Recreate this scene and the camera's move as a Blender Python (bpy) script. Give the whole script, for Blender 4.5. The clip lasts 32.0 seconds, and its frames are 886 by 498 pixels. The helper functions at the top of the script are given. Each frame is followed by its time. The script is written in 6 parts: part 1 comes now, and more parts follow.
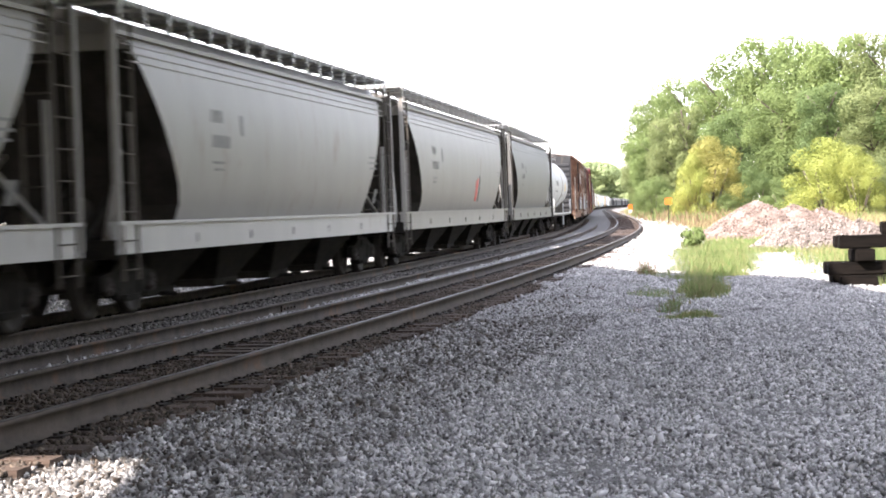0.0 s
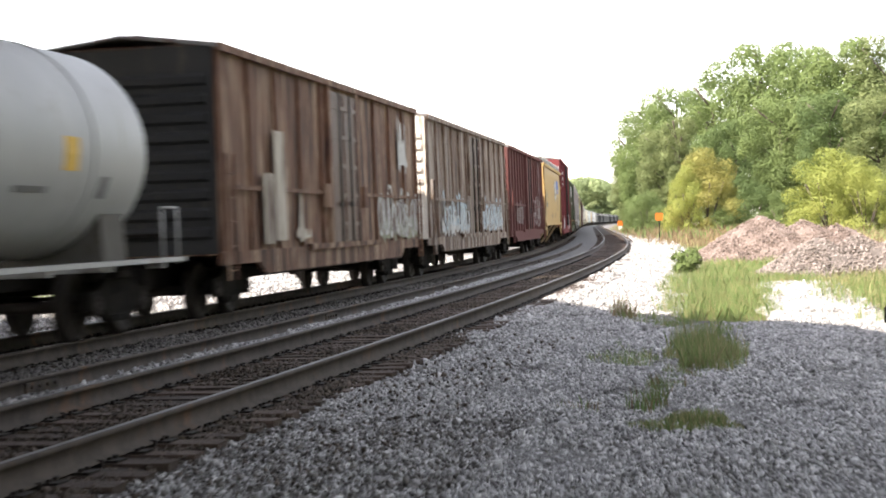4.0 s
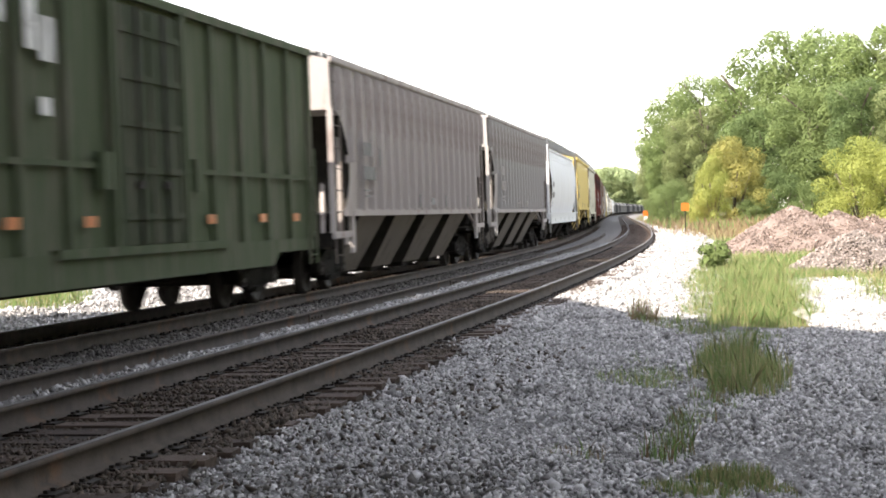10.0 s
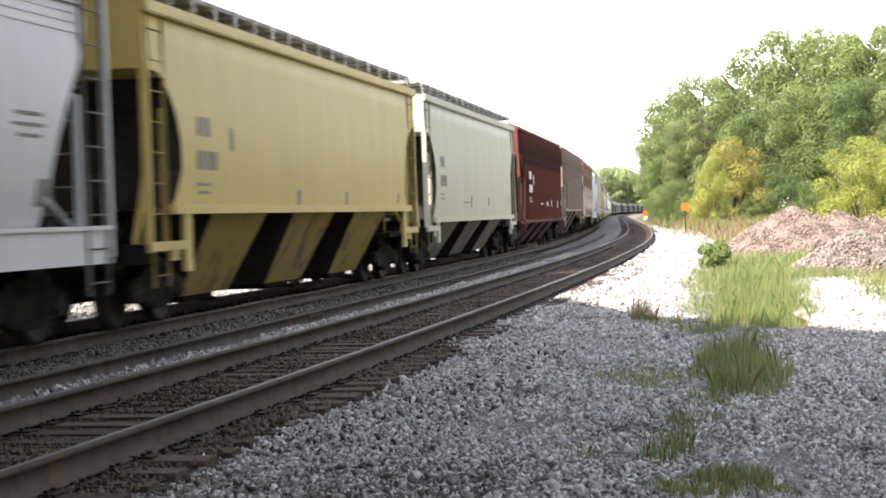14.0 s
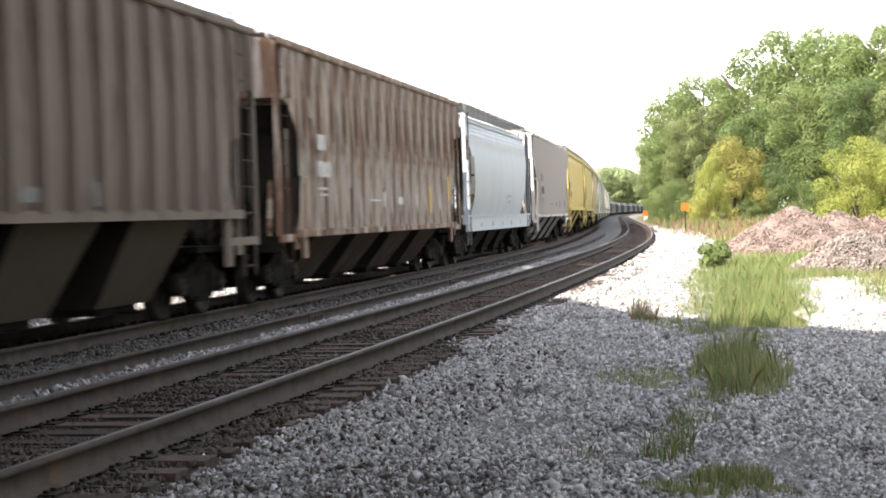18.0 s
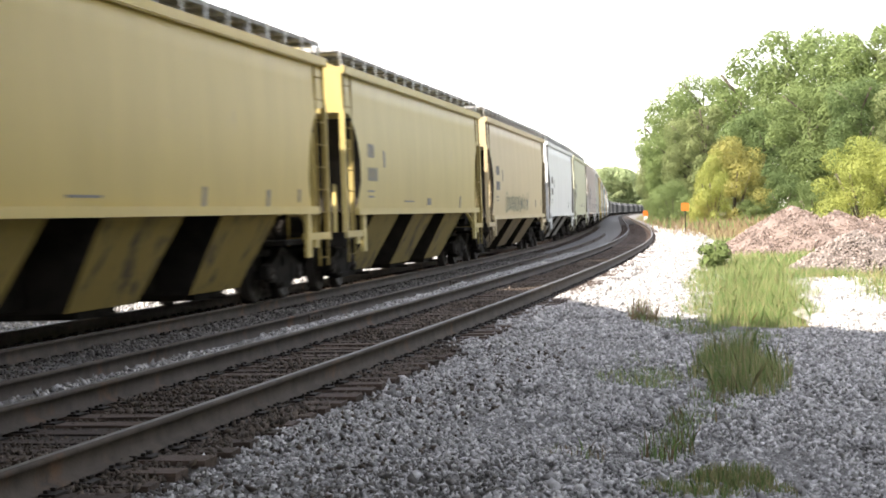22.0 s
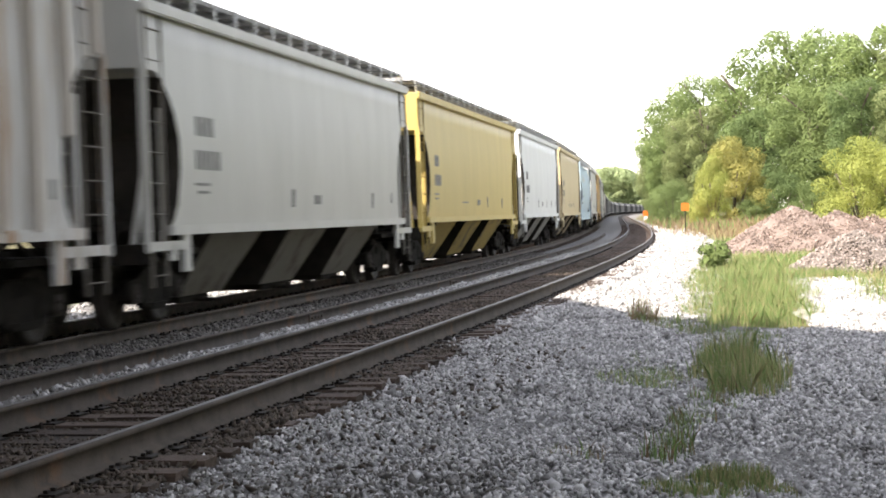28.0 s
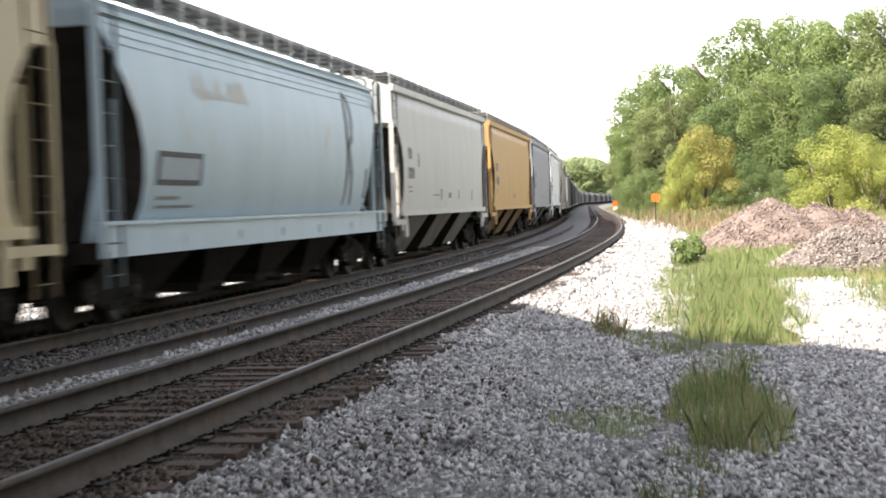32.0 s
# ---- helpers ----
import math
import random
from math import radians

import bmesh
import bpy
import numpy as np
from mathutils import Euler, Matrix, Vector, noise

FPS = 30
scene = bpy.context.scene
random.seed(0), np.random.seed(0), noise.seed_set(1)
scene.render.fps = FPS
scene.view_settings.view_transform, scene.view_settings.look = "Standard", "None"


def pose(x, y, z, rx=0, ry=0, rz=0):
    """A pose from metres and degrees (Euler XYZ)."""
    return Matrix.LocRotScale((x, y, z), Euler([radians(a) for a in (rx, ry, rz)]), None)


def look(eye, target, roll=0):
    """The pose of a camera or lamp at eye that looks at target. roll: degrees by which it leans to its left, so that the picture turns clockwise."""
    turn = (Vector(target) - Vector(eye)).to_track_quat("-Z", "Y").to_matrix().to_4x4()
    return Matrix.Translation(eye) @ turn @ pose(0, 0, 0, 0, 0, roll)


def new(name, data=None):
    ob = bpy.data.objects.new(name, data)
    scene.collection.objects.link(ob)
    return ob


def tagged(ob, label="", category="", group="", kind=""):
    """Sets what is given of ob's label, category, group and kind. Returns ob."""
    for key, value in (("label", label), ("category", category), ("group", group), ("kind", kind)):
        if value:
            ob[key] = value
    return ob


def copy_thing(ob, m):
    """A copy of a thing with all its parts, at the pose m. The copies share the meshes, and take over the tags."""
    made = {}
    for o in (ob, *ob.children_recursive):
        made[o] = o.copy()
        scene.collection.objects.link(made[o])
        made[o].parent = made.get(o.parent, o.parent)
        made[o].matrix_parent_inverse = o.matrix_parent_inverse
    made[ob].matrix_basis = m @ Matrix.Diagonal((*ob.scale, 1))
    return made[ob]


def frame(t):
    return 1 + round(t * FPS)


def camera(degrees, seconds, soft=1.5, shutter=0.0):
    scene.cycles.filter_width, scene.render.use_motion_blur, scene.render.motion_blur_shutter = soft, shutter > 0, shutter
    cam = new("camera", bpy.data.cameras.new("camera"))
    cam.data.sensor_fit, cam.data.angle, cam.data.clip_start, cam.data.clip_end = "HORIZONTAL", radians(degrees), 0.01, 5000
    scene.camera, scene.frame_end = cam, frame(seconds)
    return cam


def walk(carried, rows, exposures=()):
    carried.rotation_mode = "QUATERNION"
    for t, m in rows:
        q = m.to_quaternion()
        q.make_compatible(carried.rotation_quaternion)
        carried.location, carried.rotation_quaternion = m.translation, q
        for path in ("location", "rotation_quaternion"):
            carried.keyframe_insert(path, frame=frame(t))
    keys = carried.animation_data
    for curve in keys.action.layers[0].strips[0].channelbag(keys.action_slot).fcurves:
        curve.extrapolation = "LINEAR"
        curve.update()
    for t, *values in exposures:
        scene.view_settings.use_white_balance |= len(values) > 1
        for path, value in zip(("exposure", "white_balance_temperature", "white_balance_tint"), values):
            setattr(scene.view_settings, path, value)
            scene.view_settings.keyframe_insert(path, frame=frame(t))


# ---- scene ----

# ================= camera =================
cam = camera(27.70, 32.0, soft=1.8, shutter=0.5)
STAND = (0.0, 0.0, 1.30, 0.0, -1.049, 1.690)
# seconds, x, y, z, yaw, pitch, roll
PATH = [
    (0.0, -2.076, -14.400, 1.322, -0.585, -1.247, 1.827),
    (0.5, -2.095, -14.400, 1.323, -0.842, -1.210, 1.892),
    (1.0, -2.120, -14.400, 1.323, -1.668, -1.133, 1.933),
    (1.5, -2.108, -14.200, 1.322, -2.194, -0.458, 1.586),
    (2.0, -1.966, -13.200, 1.322, -2.148, -0.545, 1.665),
    (2.5, -1.606, -11.200, 1.322, -1.907, -0.549, 1.791),
    (3.0, -1.233, -8.800, 1.315, -1.672, -0.670, 1.708),
    (3.5, -0.838, -6.050, 1.314, -1.075, -0.762, 1.688),
    (4.0, -0.469, -3.400, 1.297, -0.819, -0.737, 1.849),
    (4.5, -0.162, -1.160, 1.287, -0.135, -0.812, 1.940),
    (5.1,) + STAND,
    (5.6,) + STAND,
    (17.0,) + STAND,
    (29.5,) + STAND,
    (30.0, 0.000, 0.000, 1.302, -0.075, -1.028, 1.754),
    (30.5, -0.000, 0.000, 1.299, -0.304, -1.058, 1.810),
    (31.0, 0.082, 0.600, 1.314, -1.834, -1.154, 1.703),
    (31.5, 0.269, 1.900, 1.333, -1.116, -1.305, 1.674),
    (32.0, 0.428, 3.400, 1.382, -0.948, -1.403, 1.750),
]
walk(cam, [(t, pose(x, y, z, 90 + p, r, w)) for t, x, y, z, w, p, r in PATH],
     exposures=[(0.0, 2.57, 6500, 18), (1.5, 2.26, 6600, 17), (3.0, 2.03, 6700, 15), (5.0, 2.07, 6800, 14), (30.6, 2.07, 6800, 14), (32.0, 1.95, 6800, 14)])

# ================= light =================
SUN_TO = Vector((0.62, 0.45, -0.72)).normalized()      # the way the sunlight travels
sun = new("sun", bpy.data.lights.new("sun", "SUN"))
sun.data.energy, sun.data.angle, sun.data.color = 3.3, radians(0.6), (1.0, 0.94, 0.84)
sun.matrix_basis = look((0, 0, 60), Vector((0, 0, 60)) + SUN_TO)
world = bpy.data.worlds.new("sky")
scene.world = world
world.use_nodes = True
wn = world.node_tree.nodes
sky = wn.new("ShaderNodeTexSky")
sky.sky_type, sky.sun_disc = "NISHITA", False
sky.sun_elevation = math.asin(-SUN_TO.z)
sky.sun_rotation = math.atan2(-SUN_TO.x, -SUN_TO.y)
sky.dust_density, sky.air_density, sky.ozone_density = 0.6, 1.0, 1.0
haze = wn.new("ShaderNodeHueSaturation")      # a milky, hazy sky
haze.inputs["Saturation"].default_value = 0.38
world.node_tree.links.new(sky.outputs["Color"], haze.inputs["Color"])
world.node_tree.links.new(haze.outputs["Color"], wn["Background"].inputs["Color"])
wn["Background"].inputs["Strength"].default_value = 0.15

# ================= materials =================
def material(name, low, high, scale=6.0, rough=0.7, bump=0.15, metal=0.0, fine=60.0, spec=0.4, island=0.0,
             stretch=(1, 1, 1), obrand=0.0, stain=None, stain_amount=0.0, stain_scale=1.0, bump_dist=0.01, contrast=(0.3, 0.7)):
    m = bpy.data.materials.new(name)
    m.use_nodes = True
    n, l = m.node_tree.nodes, m.node_tree.links
    b = n["Principled BSDF"]
    b.inputs["Roughness"].default_value, b.inputs["Metallic"].default_value = rough, metal
    b.inputs["Specular IOR Level"].default_value = spec
    co = n.new("ShaderNodeTexCoord")
    mp = n.new("ShaderNodeMapping")
    mp.inputs["Scale"].default_value = stretch
    l.new(co.outputs["Object"], mp.inputs["Vector"])
    n1 = n.new("ShaderNodeTexNoise")
    n1.inputs["Scale"].default_value, n1.inputs["Detail"].default_value, n1.inputs["Roughness"].default_value = scale, 6.0, 0.65
    l.new(mp.outputs["Vector"], n1.inputs["Vector"])
    r1 = n.new("ShaderNodeValToRGB")
    r1.color_ramp.elements[0].position, r1.color_ramp.elements[1].position = contrast
    r1.color_ramp.elements[0].color, r1.color_ramp.elements[1].color = (*low, 1), (*high, 1)
    l.new(n1.outputs["Fac"], r1.inputs["Fac"])
    colour = r1.outputs["Color"]
    if stain:
        n3 = n.new("ShaderNodeTexNoise")
        n3.inputs["Scale"].default_value, n3.inputs["Detail"].default_value = stain_scale, 8.0
        n3.inputs["Roughness"].default_value = 0.7
        l.new(mp.outputs["Vector"], n3.inputs["Vector"])
        r3 = n.new("ShaderNodeMapRange")
        r3.inputs["From Min"].default_value, r3.inputs["From Max"].default_value = 0.64 - 0.3 * stain_amount, 0.72 - 0.2 * stain_amount
        l.new(n3.outputs["Fac"], r3.inputs["Value"])
        mx = n.new("ShaderNodeMix")
        mx.data_type = "RGBA"
        l.new(r3.outputs["Result"], mx.inputs["Factor"])
        l.new(colour, mx.inputs["A"])
        mx.inputs["B"].default_value = (*stain, 1)
        colour = mx.outputs["Result"]
    if island or obrand:
        src = n.new("ShaderNodeNewGeometry").outputs["Random Per Island"] if island else n.new("ShaderNodeObjectInfo").outputs["Random"]
        amount = island or obrand
        rr = n.new("ShaderNodeMapRange")
        rr.inputs["To Min"].default_value, rr.inputs["To Max"].default_value = 1 - amount, 1 + amount
        l.new(src, rr.inputs["Value"])
        vm = n.new("ShaderNodeVectorMath")
        vm.operation = "SCALE"
        l.new(colour, vm.inputs[0])
        l.new(rr.outputs["Result"], vm.inputs["Scale"])
        colour = vm.outputs["Vector"]
    l.new(colour, b.inputs["Base Color"])
    if bump:
        n2 = n.new("ShaderNodeTexNoise")
        n2.inputs["Scale"].default_value, n2.inputs["Detail"].default_value = fine, 4.0
        l.new(mp.outputs["Vector"], n2.inputs["Vector"])
        bp = n.new("ShaderNodeBump")
        bp.inputs["Strength"].default_value, bp.inputs["Distance"].default_value = bump, bump_dist
        l.new(n2.outputs["Fac"], bp.inputs["Height"])
        l.new(bp.outputs["Normal"], b.inputs["Normal"])
    return m


def foliage(name, low, high, obrand=0.15):
    """Leaf material: rough, a little light goes through."""
    m = material(name, low, high, scale=0.35, rough=0.6, bump=0, island=0.2, spec=0.2)
    n, l = m.node_tree.nodes, m.node_tree.links
    b = n["Principled BSDF"]
    tr = n.new("ShaderNodeBsdfTranslucent")
    src = b.inputs["Base Color"].links[0].from_socket
    l.new(src, tr.inputs["Color"])
    mix = n.new("ShaderNodeMixShader")
    mix.inputs["Fac"].default_value = 0.3
    l.new(b.outputs["BSDF"], mix.inputs[1])
    l.new(tr.outputs["BSDF"], mix.inputs[2])
    l.new(mix.outputs["Shader"], n["Material Output"].inputs["Surface"])
    return m


def paint(name, c, dirt=(0.10, 0.075, 0.055), amount=0.35, rough=0.5, fine_streak=False, spec=0.35):
    """Weathered car paint: two tones, dirt and rust in upright streaks."""
    c = tuple(v * 0.90 for v in c)
    low = tuple(v * 0.84 for v in c)
    return material(name, low, c, scale=1.3, rough=rough, bump=0.08, fine=25, stretch=(1, 1, 0.07 if fine_streak else 0.22),
                    stain=dirt, stain_amount=amount, stain_scale=6.5 if fine_streak else 2.6, spec=spec)


def peeling(name, tones, scale=5.0, lo=0.41, hi=0.59):
    """Peeling paint over rust: upright runs of several tones."""
    m = material(name, tones[0], tones[-1], scale=scale, rough=0.75, bump=0.15, fine=30, stretch=(1, 1, 0.09), spec=0.2, contrast=(lo, hi))
    ramp = [q for q in m.node_tree.nodes if q.bl_idname == "ShaderNodeValToRGB"][0].color_ramp
    for k, c in enumerate(tones[1:-1]):
        e = ramp.elements.new(lo + (hi - lo) * (k + 1) / (len(tones) - 1))
        e.color = (*c, 1)
    return m


M = {
    "meadow": material("meadow", (0.09, 0.095, 0.035), (0.20, 0.17, 0.085), 0.35, 0.95, 0.5, fine=18),
    "ballast_bed": material("ballast_bed", (0.07, 0.067, 0.064), (0.21, 0.204, 0.196), 22, 0.95, 0.9, fine=45, bump_dist=0.03),
    "stone": material("stone", (0.225, 0.219, 0.214), (0.515, 0.502, 0.49), 9, 0.9, 0.3, fine=80, island=0.5, stain=(0.10, 0.094, 0.088), stain_amount=0.25, stain_scale=0.9),
    "stone_dirty": material("stone_dirty", (0.08, 0.073, 0.066), (0.18, 0.167, 0.154), 9, 0.9, 0.3, fine=80, island=0.45),
    "stone_dark": material("stone_dark", (0.038, 0.030, 0.024), (0.125, 0.099, 0.078), 9, 0.95, 0.3, fine=80, island=0.5),
    "stone_pink": material("stone_pink", (0.16, 0.118, 0.098), (0.27, 0.212, 0.184), 3, 0.95, 0.3, fine=60, island=0.45),
    "stone_mixed": material("stone_mixed", (0.17, 0.138, 0.12), (0.29, 0.25, 0.225), 3, 0.95, 0.3, fine=60, island=0.5),
    "track_dirt": material("track_dirt", (0.017, 0.0135, 0.011), (0.048, 0.038, 0.031), 5, 0.98, 0.8, fine=50, bump_dist=0.02),
    "road_gravel": material("road_gravel", (0.24, 0.23, 0.215), (0.38, 0.365, 0.34), 8, 0.95, 0.6, fine=60, bump_dist=0.02),
    "tie": material("tie", (0.028, 0.020, 0.016), (0.098, 0.068, 0.052), 7, 0.95, 0.7, fine=40, stretch=(0.25, 3, 3), obrand=0.35),
    "rail_side": material("rail_side", (0.029, 0.022, 0.017), (0.074, 0.057, 0.044), 4, 0.85, 0.25, fine=60, stain=(0.095, 0.052, 0.028), stain_amount=0.25, stain_scale=1.1),
    "rail_top": material("rail_top", (0.055, 0.052, 0.05), (0.10, 0.095, 0.09), 5, 0.5, 0.05, metal=0.5),
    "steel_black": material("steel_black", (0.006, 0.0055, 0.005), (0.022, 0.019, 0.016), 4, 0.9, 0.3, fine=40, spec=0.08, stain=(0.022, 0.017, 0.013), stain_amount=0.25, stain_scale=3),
    "wheel_steel": material("wheel_steel", (0.013, 0.011, 0.0095), (0.030, 0.024, 0.020), 5, 0.7, 0.2, spec=0.15),
    # near-black stained colour that paints in the shade on end and pocket slopes
    "recess_shade": material("recess_shade", (0.013, 0.012, 0.010), (0.036, 0.031, 0.027), 1.6, 0.9, 0.2, spec=0.1, stain=(0.03, 0.025, 0.02), stain_amount=0.3, stain_scale=2.5),
    "grating": material("grating", (0.10, 0.098, 0.094), (0.23, 0.225, 0.215), 8, 0.6, 0.2),
    "patch_cream": material("patch_cream", (0.10, 0.06, 0.045), (0.46, 0.41, 0.34), 2.2, 0.75, 0.1, fine=30, stretch=(1, 1, 0.35), contrast=(0.36, 0.56)),
    "creosote": material("creosote", (0.004, 0.0035, 0.003), (0.014, 0.011, 0.009), 6, 0.95, 0.6, spec=0.1, stretch=(0.3, 3, 3), obrand=0.25),
    "sign_orange": material("sign_orange", (0.52, 0.115, 0.010), (0.60, 0.15, 0.015), 5, 0.5, 0.0),
    "white_bar": material("white_bar", (0.55, 0.54, 0.52), (0.72, 0.71, 0.69), 4, 0.6, 0.0, stain=(0.3, 0.28, 0.26), stain_amount=0.3, stain_scale=6),
    "dark_bar": material("dark_bar", (0.09, 0.09, 0.09), (0.22, 0.215, 0.205), 5, 0.6, 0.0),
    "blue_bar": material("blue_bar", (0.06, 0.12, 0.36), (0.10, 0.18, 0.46), 5, 0.6, 0.0),
    "yellow_bar": material("yellow_bar", (0.62, 0.38, 0.05), (0.78, 0.50, 0.09), 5, 0.6, 0.0),
    "red_bar": material("red_bar", (0.42, 0.05, 0.04), (0.60, 0.08, 0.06), 5, 0.6, 0.0),
    "reflector_orange": material("reflector_orange", (0.42, 0.13, 0.03), (0.60, 0.20, 0.05), 5, 0.5, 0.0),
    "lamp_red": material("lamp_red", (0.65, 0.03, 0.05), (0.8, 0.05, 0.07), 5, 0.4, 0.0),
    "spray_white": material("spray_white", (0.36, 0.355, 0.34), (0.66, 0.655, 0.63), 3, 0.7, 0.0, stretch=(1, 1, 0.3), stain=(0.26, 0.23, 0.22), stain_amount=0.45, stain_scale=5),
    "spray_grey": material("spray_grey", (0.20, 0.17, 0.16), (0.36, 0.33, 0.31), 3, 0.7, 0.0, stretch=(1, 1, 0.3)),
    "pale_bar": material("pale_bar", (0.36, 0.43, 0.46), (0.48, 0.55, 0.58), 5, 0.6, 0.0),
    "stain_cream": material("stain_cream", (0.55, 0.59, 0.61), (0.58, 0.54, 0.42), 1.6, 0.7, 0.0, stretch=(1, 1, 0.4)),
    "stain_tan": material("stain_tan", (0.40, 0.43, 0.42), (0.50, 0.45, 0.36), 2.2, 0.7, 0.0, stretch=(1, 1, 0.4)),
    "spray_faint": material("spray_faint", (0.15, 0.105, 0.098), (0.27, 0.22, 0.21), 3, 0.7, 0.0, stretch=(1, 1, 0.3)),
    "spray_blue": material("spray_blue", (0.28, 0.40, 0.50), (0.60, 0.66, 0.68), 3, 0.7, 0.0),
    "spray_dark": material("spray_dark", (0.03, 0.03, 0.035), (0.10, 0.10, 0.10), 3, 0.7, 0.0),
    "spray_olive": material("spray_olive", (0.16, 0.18, 0.13), (0.34, 0.33, 0.22), 3, 0.7, 0.0),
    "bark": material("bark", (0.05, 0.04, 0.03), (0.14, 0.115, 0.09), 5, 0.95, 0.6, stretch=(2, 2, 0.4)),
    "galvanised": material("galvanised", (0.35, 0.35, 0.34), (0.55, 0.55, 0.53), 6, 0.5, 0.05, metal=0.4),
    "concrete": material("concrete", (0.32, 0.31, 0.29), (0.48, 0.47, 0.44), 1.2, 0.9, 0.3),
    "leaf_a": foliage("leaf_a", (0.092, 0.13, 0.044), (0.205, 0.262, 0.096)),
    "leaf_b": foliage("leaf_b", (0.1, 0.142, 0.046), (0.212, 0.27, 0.098)),
    "leaf_c": foliage("leaf_c", (0.112, 0.142, 0.054), (0.215, 0.246, 0.102)),
    "leaf_dark": foliage("leaf_dark", (0.066, 0.102, 0.037), (0.145, 0.195, 0.07)),
    "leaf_yellow": foliage("leaf_yellow", (0.190, 0.225, 0.055), (0.36, 0.375, 0.10)),
    "leaf_gold": foliage("leaf_gold", (0.205, 0.2, 0.058), (0.37, 0.335, 0.1)),
    "grass_green": foliage("grass_green", (0.105, 0.172, 0.052), (0.245, 0.330, 0.120)),
    "grass_dry": foliage("grass_dry", (0.26, 0.235, 0.11), (0.40, 0.36, 0.19)),
    "grass_rust": foliage("grass_rust", (0.16, 0.11, 0.06), (0.30, 0.22, 0.13)),
    # paler green, the haze of distance put into the leaf colour
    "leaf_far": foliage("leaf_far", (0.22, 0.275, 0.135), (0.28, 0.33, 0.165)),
}

# ================= small mesh kit =================
def box(bm, x0, x1, y0, y1, z0, z1):
    v = [bm.verts.new(c) for c in ((x0, y0, z0), (x1, y0, z0), (x1, y1, z0), (x0, y1, z0), (x0, y0, z1), (x1, y0, z1), (x1, y1, z1), (x0, y1, z1))]
    for f in ((0, 3, 2, 1), (4, 5, 6, 7), (0, 1, 5, 4), (1, 2, 6, 5), (2, 3, 7, 6), (3, 0, 4, 7)):
        bm.faces.new([v[i] for i in f])


def beam(*ends):
    """One box as a mesh in progress."""
    b = bmesh.new()
    box(b, *ends)
    return b


def rod(bm, a, b, r, n=8, cap=True, smooth=True):
    a, b = Vector(a), Vector(b)
    d = (b - a).normalized()
    u = d.orthogonal().normalized()
    w = d.cross(u)
    rings = []
    for p in (a, b):
        rings.append([bm.verts.new(p + (u * math.cos(k * math.tau / n) + w * math.sin(k * math.tau / n)) * r) for k in range(n)])
    for k in range(n):
        f = bm.faces.new((rings[0][k], rings[0][(k + 1) % n], rings[1][(k + 1) % n], rings[1][k]))
        f.smooth = smooth
    if cap:
        bm.faces.new(rings[0][::-1])
        bm.faces.new(rings[1])


def prism(bm, pts, y0, y1):
    """An outline in x and z, made solid from y0 to y1."""
    a = [bm.verts.new((x, y0, z)) for x, z in pts]
    b = [bm.verts.new((x, y1, z)) for x, z in pts]
    n = len(pts)
    bm.faces.new(a)
    bm.faces.new(b[::-1])
    for i in range(n):
        bm.faces.new((a[i], b[i], b[(i + 1) % n], a[(i + 1) % n]))


def lathe(bm, profile, n=24, axis="x"):
    """Turns (along, radius) pairs round the x axis."""
    rings = []
    for x, r in profile:
        if r < 1e-4:
            rings.append([bm.verts.new((x, 0, 0))])
        else:
            rings.append([bm.verts.new((x, r * math.cos(k * math.tau / n), r * math.sin(k * math.tau / n))) for k in range(n)])
    for a, b in zip(rings, rings[1:]):
        for k in range(n):
            k2 = (k + 1) % n
            q = [a[k % len(a)], a[k2 % len(a)], b[k2 % len(b)], b[k % len(b)]]
            q = list(dict.fromkeys(q))
            if len(q) > 2:
                bm.faces.new(q).smooth = True


def mesh_of(name, bm, mat):
    bmesh.ops.recalc_face_normals(bm, faces=bm.faces)
    me = bpy.data.meshes.new(name)
    bm.to_mesh(me)
    bm.free()
    for x in (mat if isinstance(mat, (list, tuple)) else [mat]):
        me.materials.append(x)
    return me


def part(name, bm, mat, parent, label=""):
    ob = new(name, mesh_of(name, bm, mat))
    ob.parent = parent
    return tagged(ob, label)


def piece(name, me, parent, m=None, label=""):
    ob = new(name, me)
    ob.parent = parent
    if m is not None:
        ob.matrix_basis = m
    return tagged(ob, label)


def solid(name, bm, mat, label, category, kind="", group=""):
    return tagged(new(name, mesh_of(name, bm, mat)), label, category, group, kind)


def quick_mesh(name, verts, faces, mat, smooth=False):
    """A large mesh from numpy arrays; all faces have the same number of corners."""
    me = bpy.data.meshes.new(name)
    k = faces.shape[1]
    me.vertices.add(len(verts))
    me.vertices.foreach_set("co", verts.astype(np.float32).ravel())
    me.loops.add(faces.size)
    me.loops.foreach_set("vertex_index", faces.astype(np.int32).ravel())
    me.polygons.add(len(faces))
    me.polygons.foreach_set("loop_start", np.arange(0, faces.size, k, dtype=np.int32))
    if smooth:
        me.polygons.foreach_set("use_smooth", np.ones(len(faces), bool))
    me.update(calc_edges=True)
    for x in (mat if isinstance(mat, (list, tuple)) else [mat]):
        me.materials.append(x)
    return me

